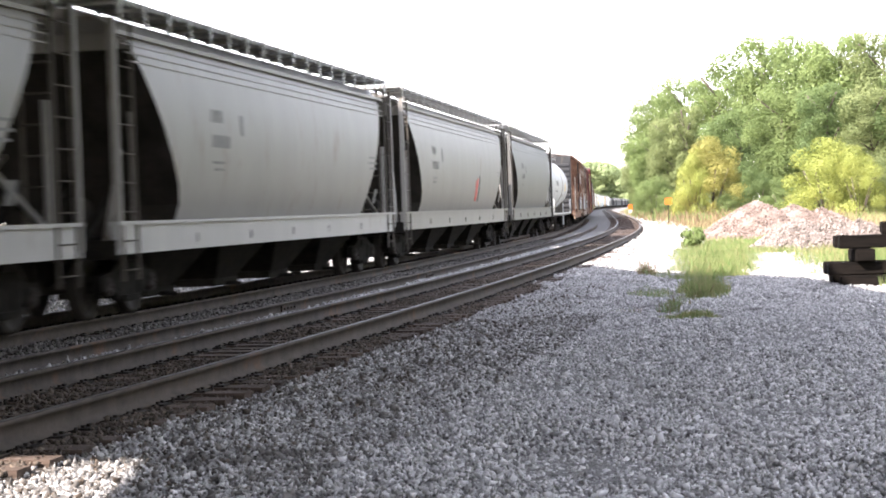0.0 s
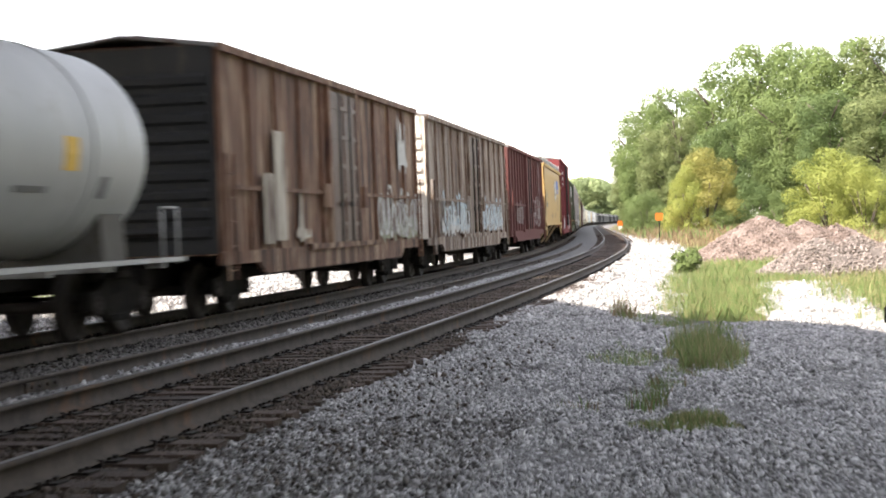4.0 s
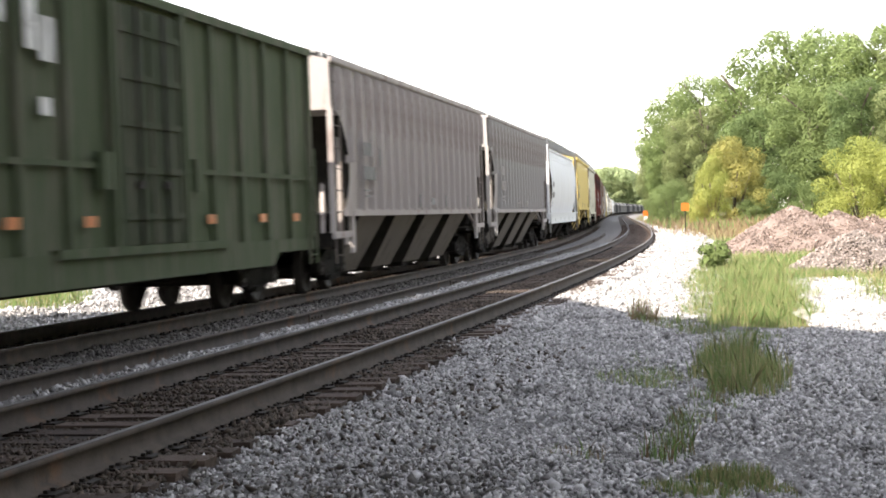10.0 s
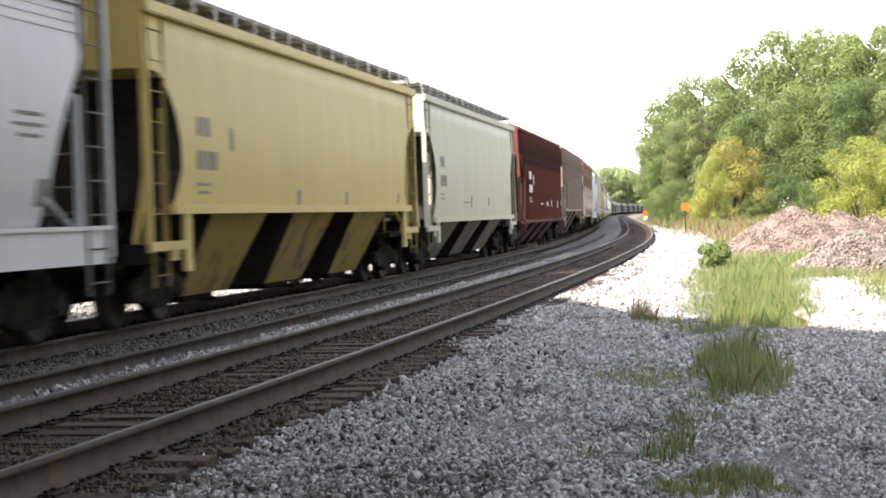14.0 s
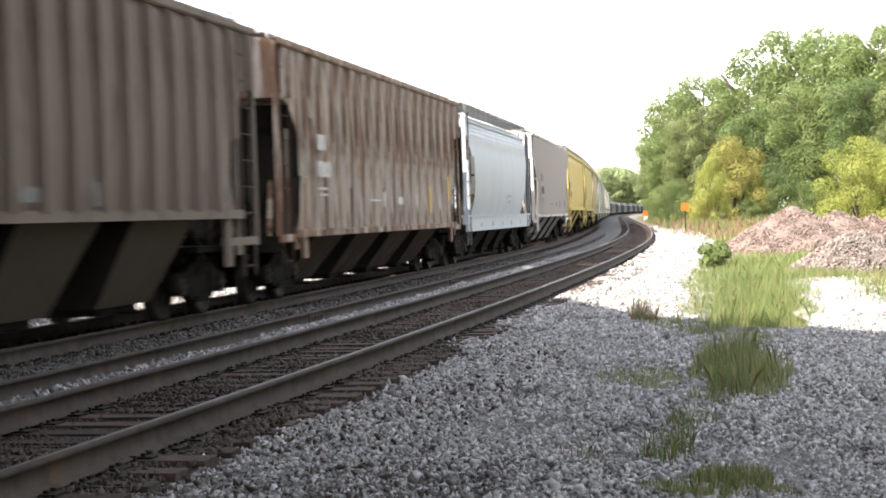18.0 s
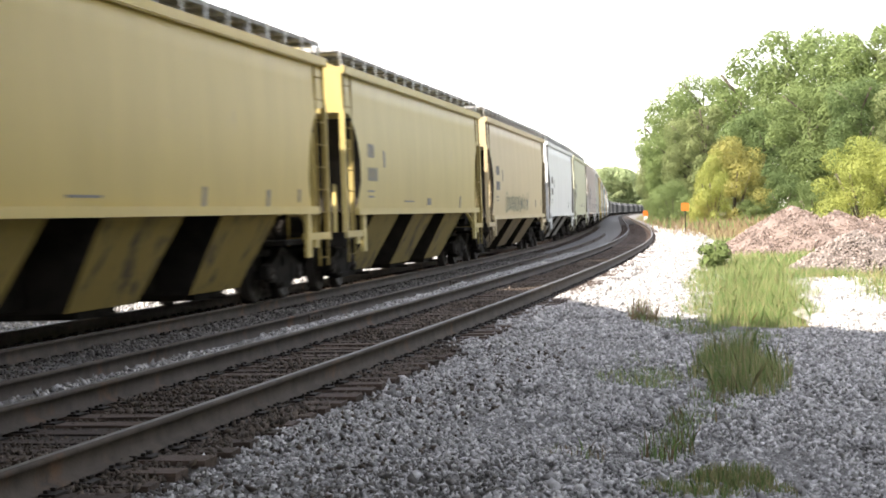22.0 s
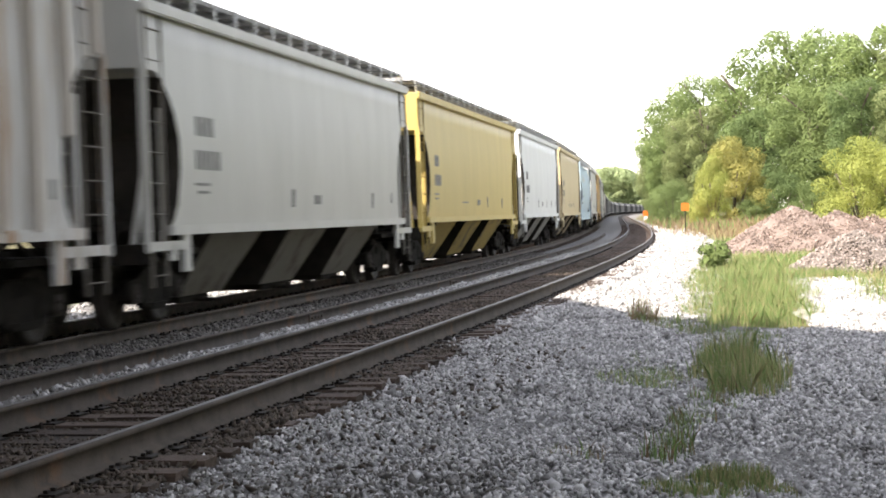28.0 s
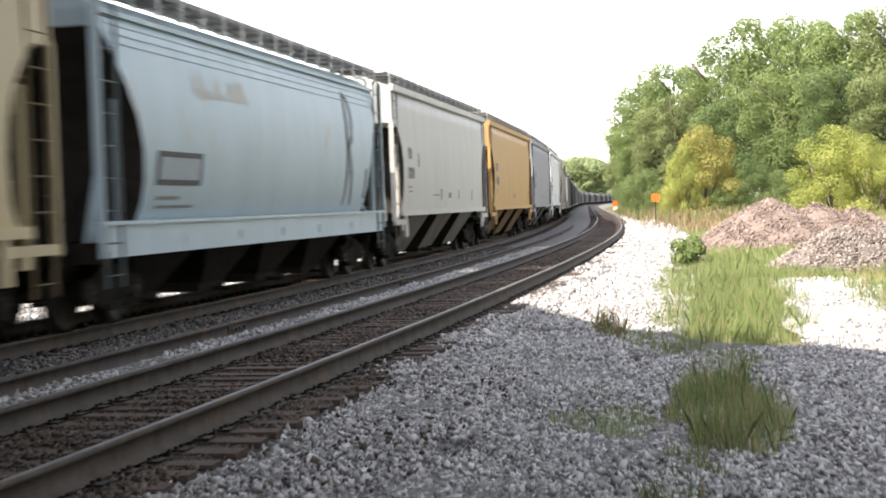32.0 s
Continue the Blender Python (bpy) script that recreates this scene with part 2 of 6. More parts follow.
# ================= the line of the tracks =================
GAUGE, SPACING, LEAN = 1.435, 4.644, 0.30
SPEED = 18.09
BEND = ((-30, -0.00205), (0, -0.00205), (25, -0.00093), (50, -0.00071), (80, -0.00106), (120, -0.00021), (160, -0.00037))   # distance along, bend per metre
STEP = 0.5
LINE_S = np.arange(-800.0, 1700.0, STEP)
_k = np.interp(LINE_S, [b[0] for b in BEND], [b[1] for b in BEND])
_k[LINE_S < -60] = 0
_k[LINE_S > 160] = 0
_k[(LINE_S > 430) & (LINE_S < 700)] = radians(2.2) / 270
_i0 = int(np.searchsorted(LINE_S, 0))
LINE_H = np.cumsum(_k) * STEP
LINE_H += 0.2168 - LINE_H[_i0]
LINE_X = np.cumsum(np.sin(LINE_H)) * STEP
LINE_Y = np.cumsum(np.cos(LINE_H)) * STEP
LINE_X += -5.204 - LINE_X[_i0]
LINE_Y += 0.0 - LINE_Y[_i0]


def on_line(s, lat=0.0):
    """Place and heading at s metres along, lat metres to the right of the near track's middle."""
    x, y, h = np.interp(s, LINE_S, LINE_X), np.interp(s, LINE_S, LINE_Y), np.interp(s, LINE_S, LINE_H)
    return x + lat * np.cos(h), y - lat * np.sin(h), h


def car_pose(s, lat=-SPACING, z=-0.074):
    x, y, h = on_line(s, lat)
    return Matrix.Translation((x, y, z)) @ Matrix.Rotation(math.pi / 2 - h, 4, "Z") @ Matrix.Rotation(-radians(LEAN), 4, "X")


def ribbon(name, rows, s_values, mat, label, category, kind="structure", noise_z=0.0):
    """A sheet that follows the line; rows of (lat, z)."""
    s_values = np.asarray(s_values, float)
    V = []
    for lat, z in rows:
        x, y, _ = on_line(s_values, lat)
        V.append(np.stack([x, y, np.full_like(x, z)], 1))
    n = len(s_values)
    V = np.concatenate(V)
    F = []
    for r in range(len(rows) - 1):
        a = r * n + np.arange(n - 1)
        F.append(np.stack([a, a + n, a + n + 1, a + 1], 1))
    me = quick_mesh(name, V, np.concatenate(F), mat)
    return tagged(new(name, me), label, category, "", kind)

# ================= ground =================
bm = bmesh.new()
for x0, x1, y0, y1 in ((-2600, 2600, -900, 3600),):
    bmesh.ops.create_grid(bm, x_segments=40, y_segments=40, size=1)
    for v in bm.verts:
        v.co = (x0 + (v.co.x + 1) / 2 * (x1 - x0), y0 + (v.co.y + 1) / 2 * (y1 - y0), -0.36)
solid("ground", bm, M["meadow"], "dry grassy ground beside the railway", "ground", "structure")

S_ALL = np.concatenate([np.arange(-60, 200, 2.0), np.arange(200, 1500, 10.0)])
ribbon("gravel_bed", [(-9.5, -0.352), (-6.6, -0.34), (-6.0, -0.302), (-3.2, -0.275), (-0.9, -0.255), (0.9, -0.255), (2.2, -0.275), (3.7, -0.30), (4.1, -0.352)], S_ALL, M["ballast_bed"],
       "crushed grey stone ballast under the two tracks", "gravel")
ribbon("gravel_apron", [(-34.0, -0.348), (-20.0, -0.344), (-9.3, -0.340)], np.arange(-60, 150, 3.0), M["ballast_bed"], "grey gravel apron beyond the far track", "gravel")
bm = bmesh.new()
pts = [(-3, -30), (7.2, -30), (7.4, 8), (6.6, 14), (5.6, 22.3), (4.4, 22.9), (3.2, 24.5), (-0.6, 24.5), (-2.6, 15), (-3.2, 5)]
f = bm.faces.new([bm.verts.new((x, y, -0.268)) for x, y in pts])
solid("gravel_yard", bm, M["ballast_bed"], "coarse grey gravel yard beside the near track", "gravel", "structure")


def sheet(name, pts, z, mat, label, category):
    b = bmesh.new()
    b.faces.new([b.verts.new((x, y, z)) for x, y in pts])
    return solid(name, b, mat, label, category, "structure")


sheet("gravel_lane", [(4.75, 22.0), (6.7, 22.0), (6.7, 26), (7.1, 30), (8.3, 36), (8.8, 39), (7.3, 39.5), (6.9, 36), (5.9, 30), (5.0, 26)], -0.262, M["road_gravel"], "pale sunlit gravel lane leading to the stone piles", "road")
sheet("gravel_lot", [(12.5, 47), (17, 45), (60, 43), (75, 92), (27, 86), (17, 66)], -0.345, M["road_gravel"], "wide pale gravel lot in front of the trees", "road")


# ================= loose stone =================
OCTA = np.array([[1, 0, 0], [-1, 0, 0], [0, 1, 0], [0, -1, 0], [0, 0, 1], [0, 0, -1]], float)
OCTA_F = np.array([[0, 2, 4], [2, 1, 4], [1, 3, 4], [3, 0, 4], [2, 0, 5], [1, 2, 5], [3, 1, 5], [0, 3, 5]])


def stones_mesh(name, centres, size, mat, rng):
    n = len(centres)
    v = OCTA[None] * rng.uniform(0.6, 1.1, (n, 6, 1)) + rng.normal(0, 0.3, (n, 6, 3))
    v *= (size * rng.lognormal(0, 0.28, (n, 1, 1))) * rng.uniform(0.55, 1.0, (n, 1, 3)) * np.array([0.85, 0.85, 0.7])
    q = rng.normal(size=(n, 4))
    q /= np.linalg.norm(q, axis=1, keepdims=True)
    w, x, y, z = q.T
    R = np.stack([1 - 2 * (y * y + z * z), 2 * (x * y - z * w), 2 * (x * z + y * w), 2 * (x * y + z * w), 1 - 2 * (x * x + z * z), 2 * (y * z - x * w),
                  2 * (x * z - y * w), 2 * (y * z + x * w), 1 - 2 * (x * x + y * y)], 1).reshape(n, 3, 3)
    v = np.einsum("nij,nkj->nki", R, v) + centres[:, None, :]
    f = (OCTA_F[None] + 6 * np.arange(n)[:, None, None]).reshape(-1, 3)
    return quick_mesh(name, v.reshape(-1, 3), f, mat)


def stone_band(name, lat, s, density, size, mat, z, seed, label):
    rng = np.random.default_rng(seed)
    n = int((lat[1] - lat[0]) * (s[1] - s[0]) * density)
    la, sa = rng.uniform(*lat, n), rng.uniform(*s, n)
    x, y, _ = on_line(sa, la)
    zz = z + rng.normal(0, size * 0.22, n) + 0.025 * np.sin(x * 2.1 + 0.7) * np.sin(y * 1.3)
    return tagged(new(name, stones_mesh(name, np.stack([x, y, zz], 1), size, mat, rng)), label, "gravel", "", "stuff")


GREY = "loose pieces of crushed grey ballast stone"
stone_band("ballast_stones", (0.98, 6.8), (-5.0, 14.0), 950, 0.0285, M["stone"], -0.254, 11, GREY)
stone_band("ballast_stones", (6.8, 9.4), (-3.0, 15.0), 330, 0.034, M["stone"], -0.262, 29, GREY)
stone_band("ballast_stones", (7.2, 8.6), (14.0, 22.0), 300, 0.036, M["stone"], -0.262, 30, GREY)
stone_band("ballast_stones", (0.98, 6.8), (-20.0, -5.0), 160, 0.034, M["stone"], -0.254, 28, GREY)
stone_band("ballast_stones", (0.98, 7.2), (14.0, 24.0), 620, 0.034, M["stone"], -0.256, 21, GREY)
stone_band("ballast_stones", (0.98, 3.85), (24.0, 62.0), 380, 0.042, M["stone"], -0.266, 12, GREY)
stone_band("ballast_stones", (1.0, 3.7), (62.0, 170.0), 75, 0.065, M["stone"], -0.268, 13, GREY)
stone_band("ballast_stones", (-2.1, -0.98), (0.0, 70.0), 260, 0.042, M["stone"], -0.262, 14, GREY)
stone_band("dirty_ballast", (-3.75, -2.32), (0.0, 70.0), 230, 0.042, M["stone_dirty"], -0.268, 19, "dirty brownish ballast stones between the tracks")
stone_band("ballast_stones", (-18.0, -5.6), (14.0, 90.0), 36, 0.065, M["stone"], -0.33, 15, GREY)
stone_band("lane_stones", (5.2, 7.0), (21.8, 40.0), 170, 0.04, M["stone"], -0.272, 20, "pale stones on the gravel lane")
stone_band("track_cinders", (-0.66, 0.66), (-4.0, 60.0), 330, 0.029, M["stone_dark"], -0.206, 16, "dark oily stones between the rails")
stone_band("dirty_ballast", (0.95, 3.3), (-5.0, 12.0), 210, 0.032, M["stone_dirty"], -0.246, 22, "dirty brownish ballast stones along the track")
stone_band("track_cinders", (0.78, 1.22), (-5.0, 22.0), 620, 0.033, M["stone_dark"], -0.214, 17, "dark oily stones along the rail")
stone_band("ballast_stones", (0.98, 1.7), (21.0, 46.0), 330, 0.042, M["stone"], -0.226, 25, GREY)
stone_band("ballast_stones", (0.95, 1.7), (46.0, 120.0), 110, 0.055, M["stone"], -0.222, 26, GREY)
stone_band("dirty_ballast", (1.3, 2.6), (-5.0, 22.0), 40, 0.032, M["stone_dark"], -0.240, 27, "scattered dark stones along the track")
stone_band("track_cinders", (-1.3, -0.78), (0.0, 60.0), 260, 0.036, M["stone_dark"], -0.222, 18, "dark oily stones along the rail")


def mound(name, centre, bumps, mat, stone_mat, label, seed, count, size):
    """A tipped heap: bumps are (x, y, radius, height) about the centre."""
    rng = np.random.default_rng(seed)
    cx, cy = centre

    def height(x, y):
        h = np.zeros_like(x)
        for bx, by, r, hh in bumps:
            d = np.hypot(x - bx, y - by) / r
            h = np.maximum(h, hh * (1.06 - d) / 1.06 - 0.05 * hh * np.exp(-(d * 5) ** 2))
        return h
    n = 60
    lim = max(abs(b[0]) + b[2] for b in bumps) + 0.4
    gx, gy = np.meshgrid(np.linspace(-lim, lim, n), np.linspace(-lim, lim, n))
    hz = height(gx, gy)
    hz = np.where(hz > 0.01, hz + 0.05 * (np.sin(gx * 5.1 + gy * 2) + np.sin(gy * 6.3 - gx * 3)) * np.minimum(hz, 0.5), -0.12)
    V = np.stack([gx + cx, gy + cy, hz - 0.36], -1).reshape(-1, 3)
    i = np.arange(n * n).reshape(n, n)
    F = np.stack([i[:-1, :-1], i[:-1, 1:], i[1:, 1:], i[1:, :-1]], -1).reshape(-1, 4)
    keep = (hz.reshape(-1)[F] > 0).any(1)
    root = tagged(new(name, quick_mesh(name, V, F[keep], mat, True)), label, "stone pile")
    x, y = rng.uniform(-lim, lim, count * 3), rng.uniform(-lim, lim, count * 3)
    h = height(x, y)
    ok = np.where(h > 0.0)[0][:count]
    C = np.stack([x[ok] + cx, y[ok] + cy, h[ok] - 0.35 + rng.normal(0, 0.02, len(ok))], 1)
    st = new("stone_layer", stones_mesh("stone_layer", C, size, stone_mat, rng))
    st.parent = root
    tagged(st, kind="stuff")
    return root


mound("mound", (13.0, 62.0), [(-0.95, 0, 2.75, 1.75), (0.7, 0.3, 2.4, 1.52), (2.0, 0.8, 2.2, 1.32)], M["stone_pink"], M["stone_pink"], "tall heap of pinkish brown crushed stone", 31, 14000, 0.055)
mound("mound", (10.9, 43.5), [(-0.9, 0, 1.75, 1.08), (0.15, 0.2, 1.6, 1.12), (1.1, 0.1, 1.7, 0.98)], M["stone_mixed"], M["stone_mixed"], "low heap of mixed grey crushed stone", 32, 12000, 0.05)

# ================= tracks =================
RAIL = [(-0.070, -0.184), (-0.070, -0.172), (-0.012, -0.150), (-0.009, -0.045), (-0.036, -0.034), (-0.036, -0.006), (-0.028, 0.0),
        (0.028, 0.0), (0.036, -0.006), (0.036, -0.034), (0.009, -0.045), (0.012, -0.150), (0.070, -0.172), (0.070, -0.184)]
S_RAIL = np.concatenate([np.arange(-40, 170, 1.5), np.arange(170, 1400, 8.0)])


def rail(name, lat, z, parent, top="rail_top", s_values=S_RAIL):
    r = ribbon(name, [(lat + a, z + b) for a, b in RAIL], s_values, M["rail_side"], "", "", "")
    r.parent = parent
    if top:
        t = ribbon("running_surface", [(lat - 0.024, z + 0.003), (lat + 0.024, z + 0.003)], s_values, M[top], "polished steel running surface", "", "")
        t.parent = r
    return r


def track(lat, z, top, near):
    bed = ribbon("track_bed", [(lat - 1.35, z - 0.262), (lat - 1.02, z - 0.222), (lat + 1.02, z - 0.222), (lat + 1.35, z - 0.262)], S_ALL, M["track_dirt"],
                 "dark cindery track bed with wooden ties and rusty rails", "railway track")
    for side in (-1, 1):
        rail("rail", lat + side * (GAUGE / 2 + 0.036), z, bed, top)
    rng = random.Random(5 + near)
    meshes = []
    for k in range(4):
        b = bmesh.new()
        box(b, -1.28, 1.28, -0.11, 0.11, -0.16, 0)
        for v in b.verts:
            v.co += Vector((rng.uniform(-0.02, 0.02), rng.uniform(-0.012, 0.012), rng.uniform(-0.008, 0.004)))
        bmesh.ops.subdivide_edges(b, edges=[e for e in b.edges if abs((e.verts[0].co - e.verts[1].co).x) > 1], cuts=3)
        for v in b.verts:
            v.co.z += rng.uniform(-0.006, 0.004)
        meshes.append(mesh_of("tie", b, M["tie"]))
    s, count = -8.0, 0
    far = bmesh.new()
    clips = bmesh.new()
    while s < 190:
        x, y, h = on_line(s, lat)
        m = Matrix.Translation((x, y, z - 0.193 + rng.uniform(-0.01, 0.004))) @ Matrix.Rotation(-h + rng.uniform(-0.015, 0.015), 4, "Z")
        if s < (110 if near else 60):
            piece("tie", meshes[count % 4], bed, m)
        else:
            k = len(far.verts)
            box(far, -1.28, 1.28, -0.11, 0.11, -0.1, 0)
            far.verts.ensure_lookup_table()
            bmesh.ops.transform(far, matrix=m, verts=far.verts[k:])
        if s < 75:
            k = len(clips.verts)
            for side in (-1, 1):
                c = side * (GAUGE / 2 + 0.036)
                box(clips, c - 0.17, c + 0.17, -0.09, 0.09, 0.001, 0.016)
                for dx in (-0.1, 0.1):
                    for dy in (-0.05, 0.05):
                        box(clips, c + dx - 0.014, c + dx + 0.014, dy - 0.014, dy + 0.014, 0.014, 0.036)
                if count % 2 == 0:
                    for dy in (-0.135, 0.135):
                        box(clips, c - 0.085, c + 0.085, dy - 0.016, dy + 0.016, -0.02, 0.03)
            clips.verts.ensure_lookup_table()
            bmesh.ops.transform(clips, matrix=m, verts=clips.verts[k:])
        s += 0.495 + rng.uniform(-0.03, 0.03)
        count += 1
    fp = part("far_ties", far, M["tie"], bed)
    tagged(fp, kind="stuff")
    tagged(part("rail_fastenings", clips, M["wheel_steel"], bed, "rusty tie plates, spikes and rail anchors"), kind="stuff")
    return bed


track(0.0, 0.0, "rail_top", True)
track(-SPACING, -0.074, "rail_top", False)
spare = tagged(new("loose_rail"), "rusty spare rail lying on stones between the tracks", "rail")
for k in range(9):
    rail("rail_length", -2.22 + 0.012 * (k % 2), -0.10, spare, None, np.linspace(2 + 12.9 * k, 2 + 12.9 * k + 12.87, 8))
    if k:
        x, y, h = on_line(2 + 12.9 * k, -2.22)
        bm = bmesh.new()
        for sd in (-1, 1):
            box(bm, sd * 0.026 - 0.013, sd * 0.026 + 0.013, -0.42, 0.42, -0.245, -0.145)
            for q in (-0.3, -0.1, 0.1, 0.3):
                rod(bm, (sd * 0.03, q, -0.195), (sd * 0.065, q, -0.195), 0.02, 6)
        jb = part("joint_bar", bm, M["rail_side"], spare)
        jb.matrix_basis = Matrix.Translation((x, y, 0)) @ Matrix.Rotation(-h, 4, "Z")

# ================= greenery =================
def blades(name, centres, height, width, mats, rng, lean=0.22):
    n = len(centres)
    a = rng.uniform(0, math.tau, n)
    lump = 0.62 + 0.38 * np.sin(centres[:, 0] * 4.3 + 0.6 * np.sin(centres[:, 1] * 2.7)) * np.sin(centres[:, 1] * 3.1 + 1.0)
    hgt = height * rng.uniform(0.35, 1.2, n) * lump * 1.25
    w = width * rng.uniform(0.6, 1.3, n)
    dx, dy = np.cos(a), np.sin(a)
    lx, ly = rng.normal(0, lean, n) * hgt, rng.normal(0, lean, n) * hgt
    base = centres
    V = np.empty((n, 5, 3))
    V[:, 0] = base + np.stack([-dx * w, -dy * w, 0 * w], 1)
    V[:, 1] = base + np.stack([dx * w, dy * w, 0 * w], 1)
    V[:, 2] = base + np.stack([dx * w * 0.7 + lx * 0.4, dy * w * 0.7 + ly * 0.4, hgt * 0.6], 1)
    V[:, 3] = base + np.stack([lx, ly, hgt], 1)
    V[:, 4] = base + np.stack([-dx * w * 0.7 + lx * 0.4, -dy * w * 0.7 + ly * 0.4, hgt * 0.6], 1)
    F = np.arange(n * 5).reshape(n, 5)
    me = quick_mesh(name, V.reshape(-1, 3), F, mats)
    me.polygons.foreach_set("material_index", rng.choice(len(mats), n, p=np.array([0.7, 0.3]) if len(mats) == 2 else None).astype(np.int32))
    return me


def inside(px, py, poly):
    r = np.zeros(len(px), bool)
    for (x0, y0), (x1, y1) in zip(poly, poly[1:] + poly[:1]):
        c = ((y0 > py) != (y1 > py)) & (px < (x1 - x0) * (py - y0) / (y1 - y0 + 1e-12) + x0)
        r ^= c
    return r


def grass_patch(name, poly, n, height, width, mats, label, seed, z=-0.30, clump=0.55):
    rng = np.random.default_rng(seed)
    xs, ys = [p[0] for p in poly], [p[1] for p in poly]
    x, y = rng.uniform(min(xs), max(xs), n * 4), rng.uniform(min(ys), max(ys), n * 4)
    wob = 0.07 * (max(xs) - min(xs))
    ok = inside(x + wob * np.sin(y * 5.3 + 2 * np.sin(x * 9.0)), y + 2 * wob * np.sin(x * 6.1), poly)
    if clump:
        f = np.sin(x * 3.1 / clump + 1.3) * np.sin(y * 2.3 / clump + 0.4) + np.sin(x * 7.3 / clump + y * 5.1 / clump)
        ok &= (f > rng.uniform(-1.4, 0.9, len(f)))
    i = np.where(ok)[0][:n]
    c = np.stack([x[i], y[i], np.full(len(i), z)], 1)
    return tagged(new(name, blades(name, c, height, width, [M[k] for k in mats], rng)), label, "grass", "", "stuff")


grass_patch("grass", [(5.7, 38.6), (8.8, 37.6), (9.6, 46), (7.4, 49), (6.4, 44)], 20000, 0.22, 0.005, ["grass_green", "grass_dry"], "rough grass between the lane and the stone piles", 54, z=-0.34)
grass_patch("weeds", [(2.6, 26.2), (2.7, 24.6), (3.0, 24.5), (2.9, 26.4)], 260, 0.36, 0.004, ["grass_rust", "grass_green"], "thin dark weed stalks in gravel", 55, z=-0.28)
grass_patch("weeds", [(0.5, 11.6), (0.55, 11.0), (0.95, 10.9), (0.9, 11.5)], 130, 0.13, 0.003, ["grass_rust", "grass_green"], "withered brown weeds in gravel", 56, z=-0.26)
GR = "tall green grass and weeds growing through gravel"
grass_patch("grass", [(3.4, 24.6), (3.75, 23.0), (4.5, 23.0), (4.8, 25), (5.85, 30), (7.0, 36), (7.7, 40), (8.5, 48), (7.4, 50), (6.5, 44), (5.7, 39.5), (5.0, 35), (4.3, 30)], 46000, 0.27, 0.0032, ["grass_green", "grass_dry"], GR, 41)
grass_patch("grass", [(2.27, 17.0), (2.22, 14.9), (2.62, 14.3), (2.92, 15.2), (3.17, 17.2), (3.22, 19.2), (2.67, 18.6)], 3000, 0.30, 0.003, ["grass_green", "grass_dry", "grass_green", "grass_dry"], GR, 42, z=-0.26)
grass_patch("grass", [(1.06, 10.3), (1.13, 9.75), (1.86, 9.4), (1.84, 10.0), (1.48, 10.5)], 1900, 0.10, 0.003, ["grass_green", "grass_dry", "grass_green", "grass_dry"], GR, 43, z=-0.26)
grass_patch("weeds", [(1.3, 16.5), (1.9, 15.2), (2.2, 16.5), (2.0, 18.5)], 700, 0.12, 0.003, ["grass_green", "grass_dry"], "thin low weeds in grey gravel", 44, z=-0.26)
grass_patch("weeds", [(2.15, 15.2), (2.42, 15.4), (2.12, 13.6), (1.68, 12.0), (1.38, 10.9), (1.15, 10.9), (1.42, 12.0), (1.82, 13.6)], 1500, 0.17, 0.0034, ["grass_green", "grass_rust"], "thin low weeds in grey gravel", 45, z=-0.26)
grass_patch("weeds", [(2.7, 25.2), (3.0, 21.5), (3.4, 19.8), (4.0, 20.5), (3.5, 23), (3.1, 26)], 1300, 0.14, 0.0035, ["grass_green", "grass_dry"], "thin low weeds in grey gravel", 46, z=-0.26)
grass_patch("grass", [(5.9, 20.5), (5.8, 16), (6.4, 13), (9, 11), (12, 22), (12, 36), (8.9, 36), (7.4, 31), (6.9, 25)], 22000, 0.34, 0.0055, ["grass_green", "grass_dry"], "sunlit rough grass round the timber stack", 47)
grass_patch("grass", [(7.2, 36), (12, 35), (20, 44), (16, 50), (12.5, 47), (10, 40)], 20000, 0.30, 0.008, ["grass_dry", "grass_green"], "dry rough grass beside the stone piles", 48, z=-0.36)
grass_patch("grass", [(7.0, 47), (12.5, 80), (13.2, 90), (20, 84), (15, 66), (10, 50)], 34000, 0.26, 0.008, ["grass_green", "grass_dry"], "green verge grass beyond the gravel", 49, z=-0.36)
grass_patch("dry_grass", [(13.3, 92), (16.3, 116), (25, 190), (46, 186), (46, 128), (30, 100), (20, 86)], 22000, 0.55, 0.024, ["grass_rust", "grass_dry"], "reddish dry grass in front of the woods", 50, z=-0.36)
grass_patch("dry_grass", [(16.3, 116), (36, 320), (44, 330), (30, 118)], 12000, 0.9, 0.05, ["grass_rust", "grass_green"], "dry grass along the far bend", 51, z=-0.36)
grass_patch("grass", [(24, 96), (62, 100), (66, 136), (34, 134)], 9000, 0.6, 0.03, ["grass_green", "grass_dry"], "rough grass at the foot of the trees", 52, z=-0.36)
grass_patch("grass", [(-7.6, 36.5), (-10.5, 35.5), (-11.5, 41), (-8.6, 43)], 2600, 0.42, 0.009, ["grass_green", "grass_dry"], "weeds beyond the far track", 53, z=-0.36)


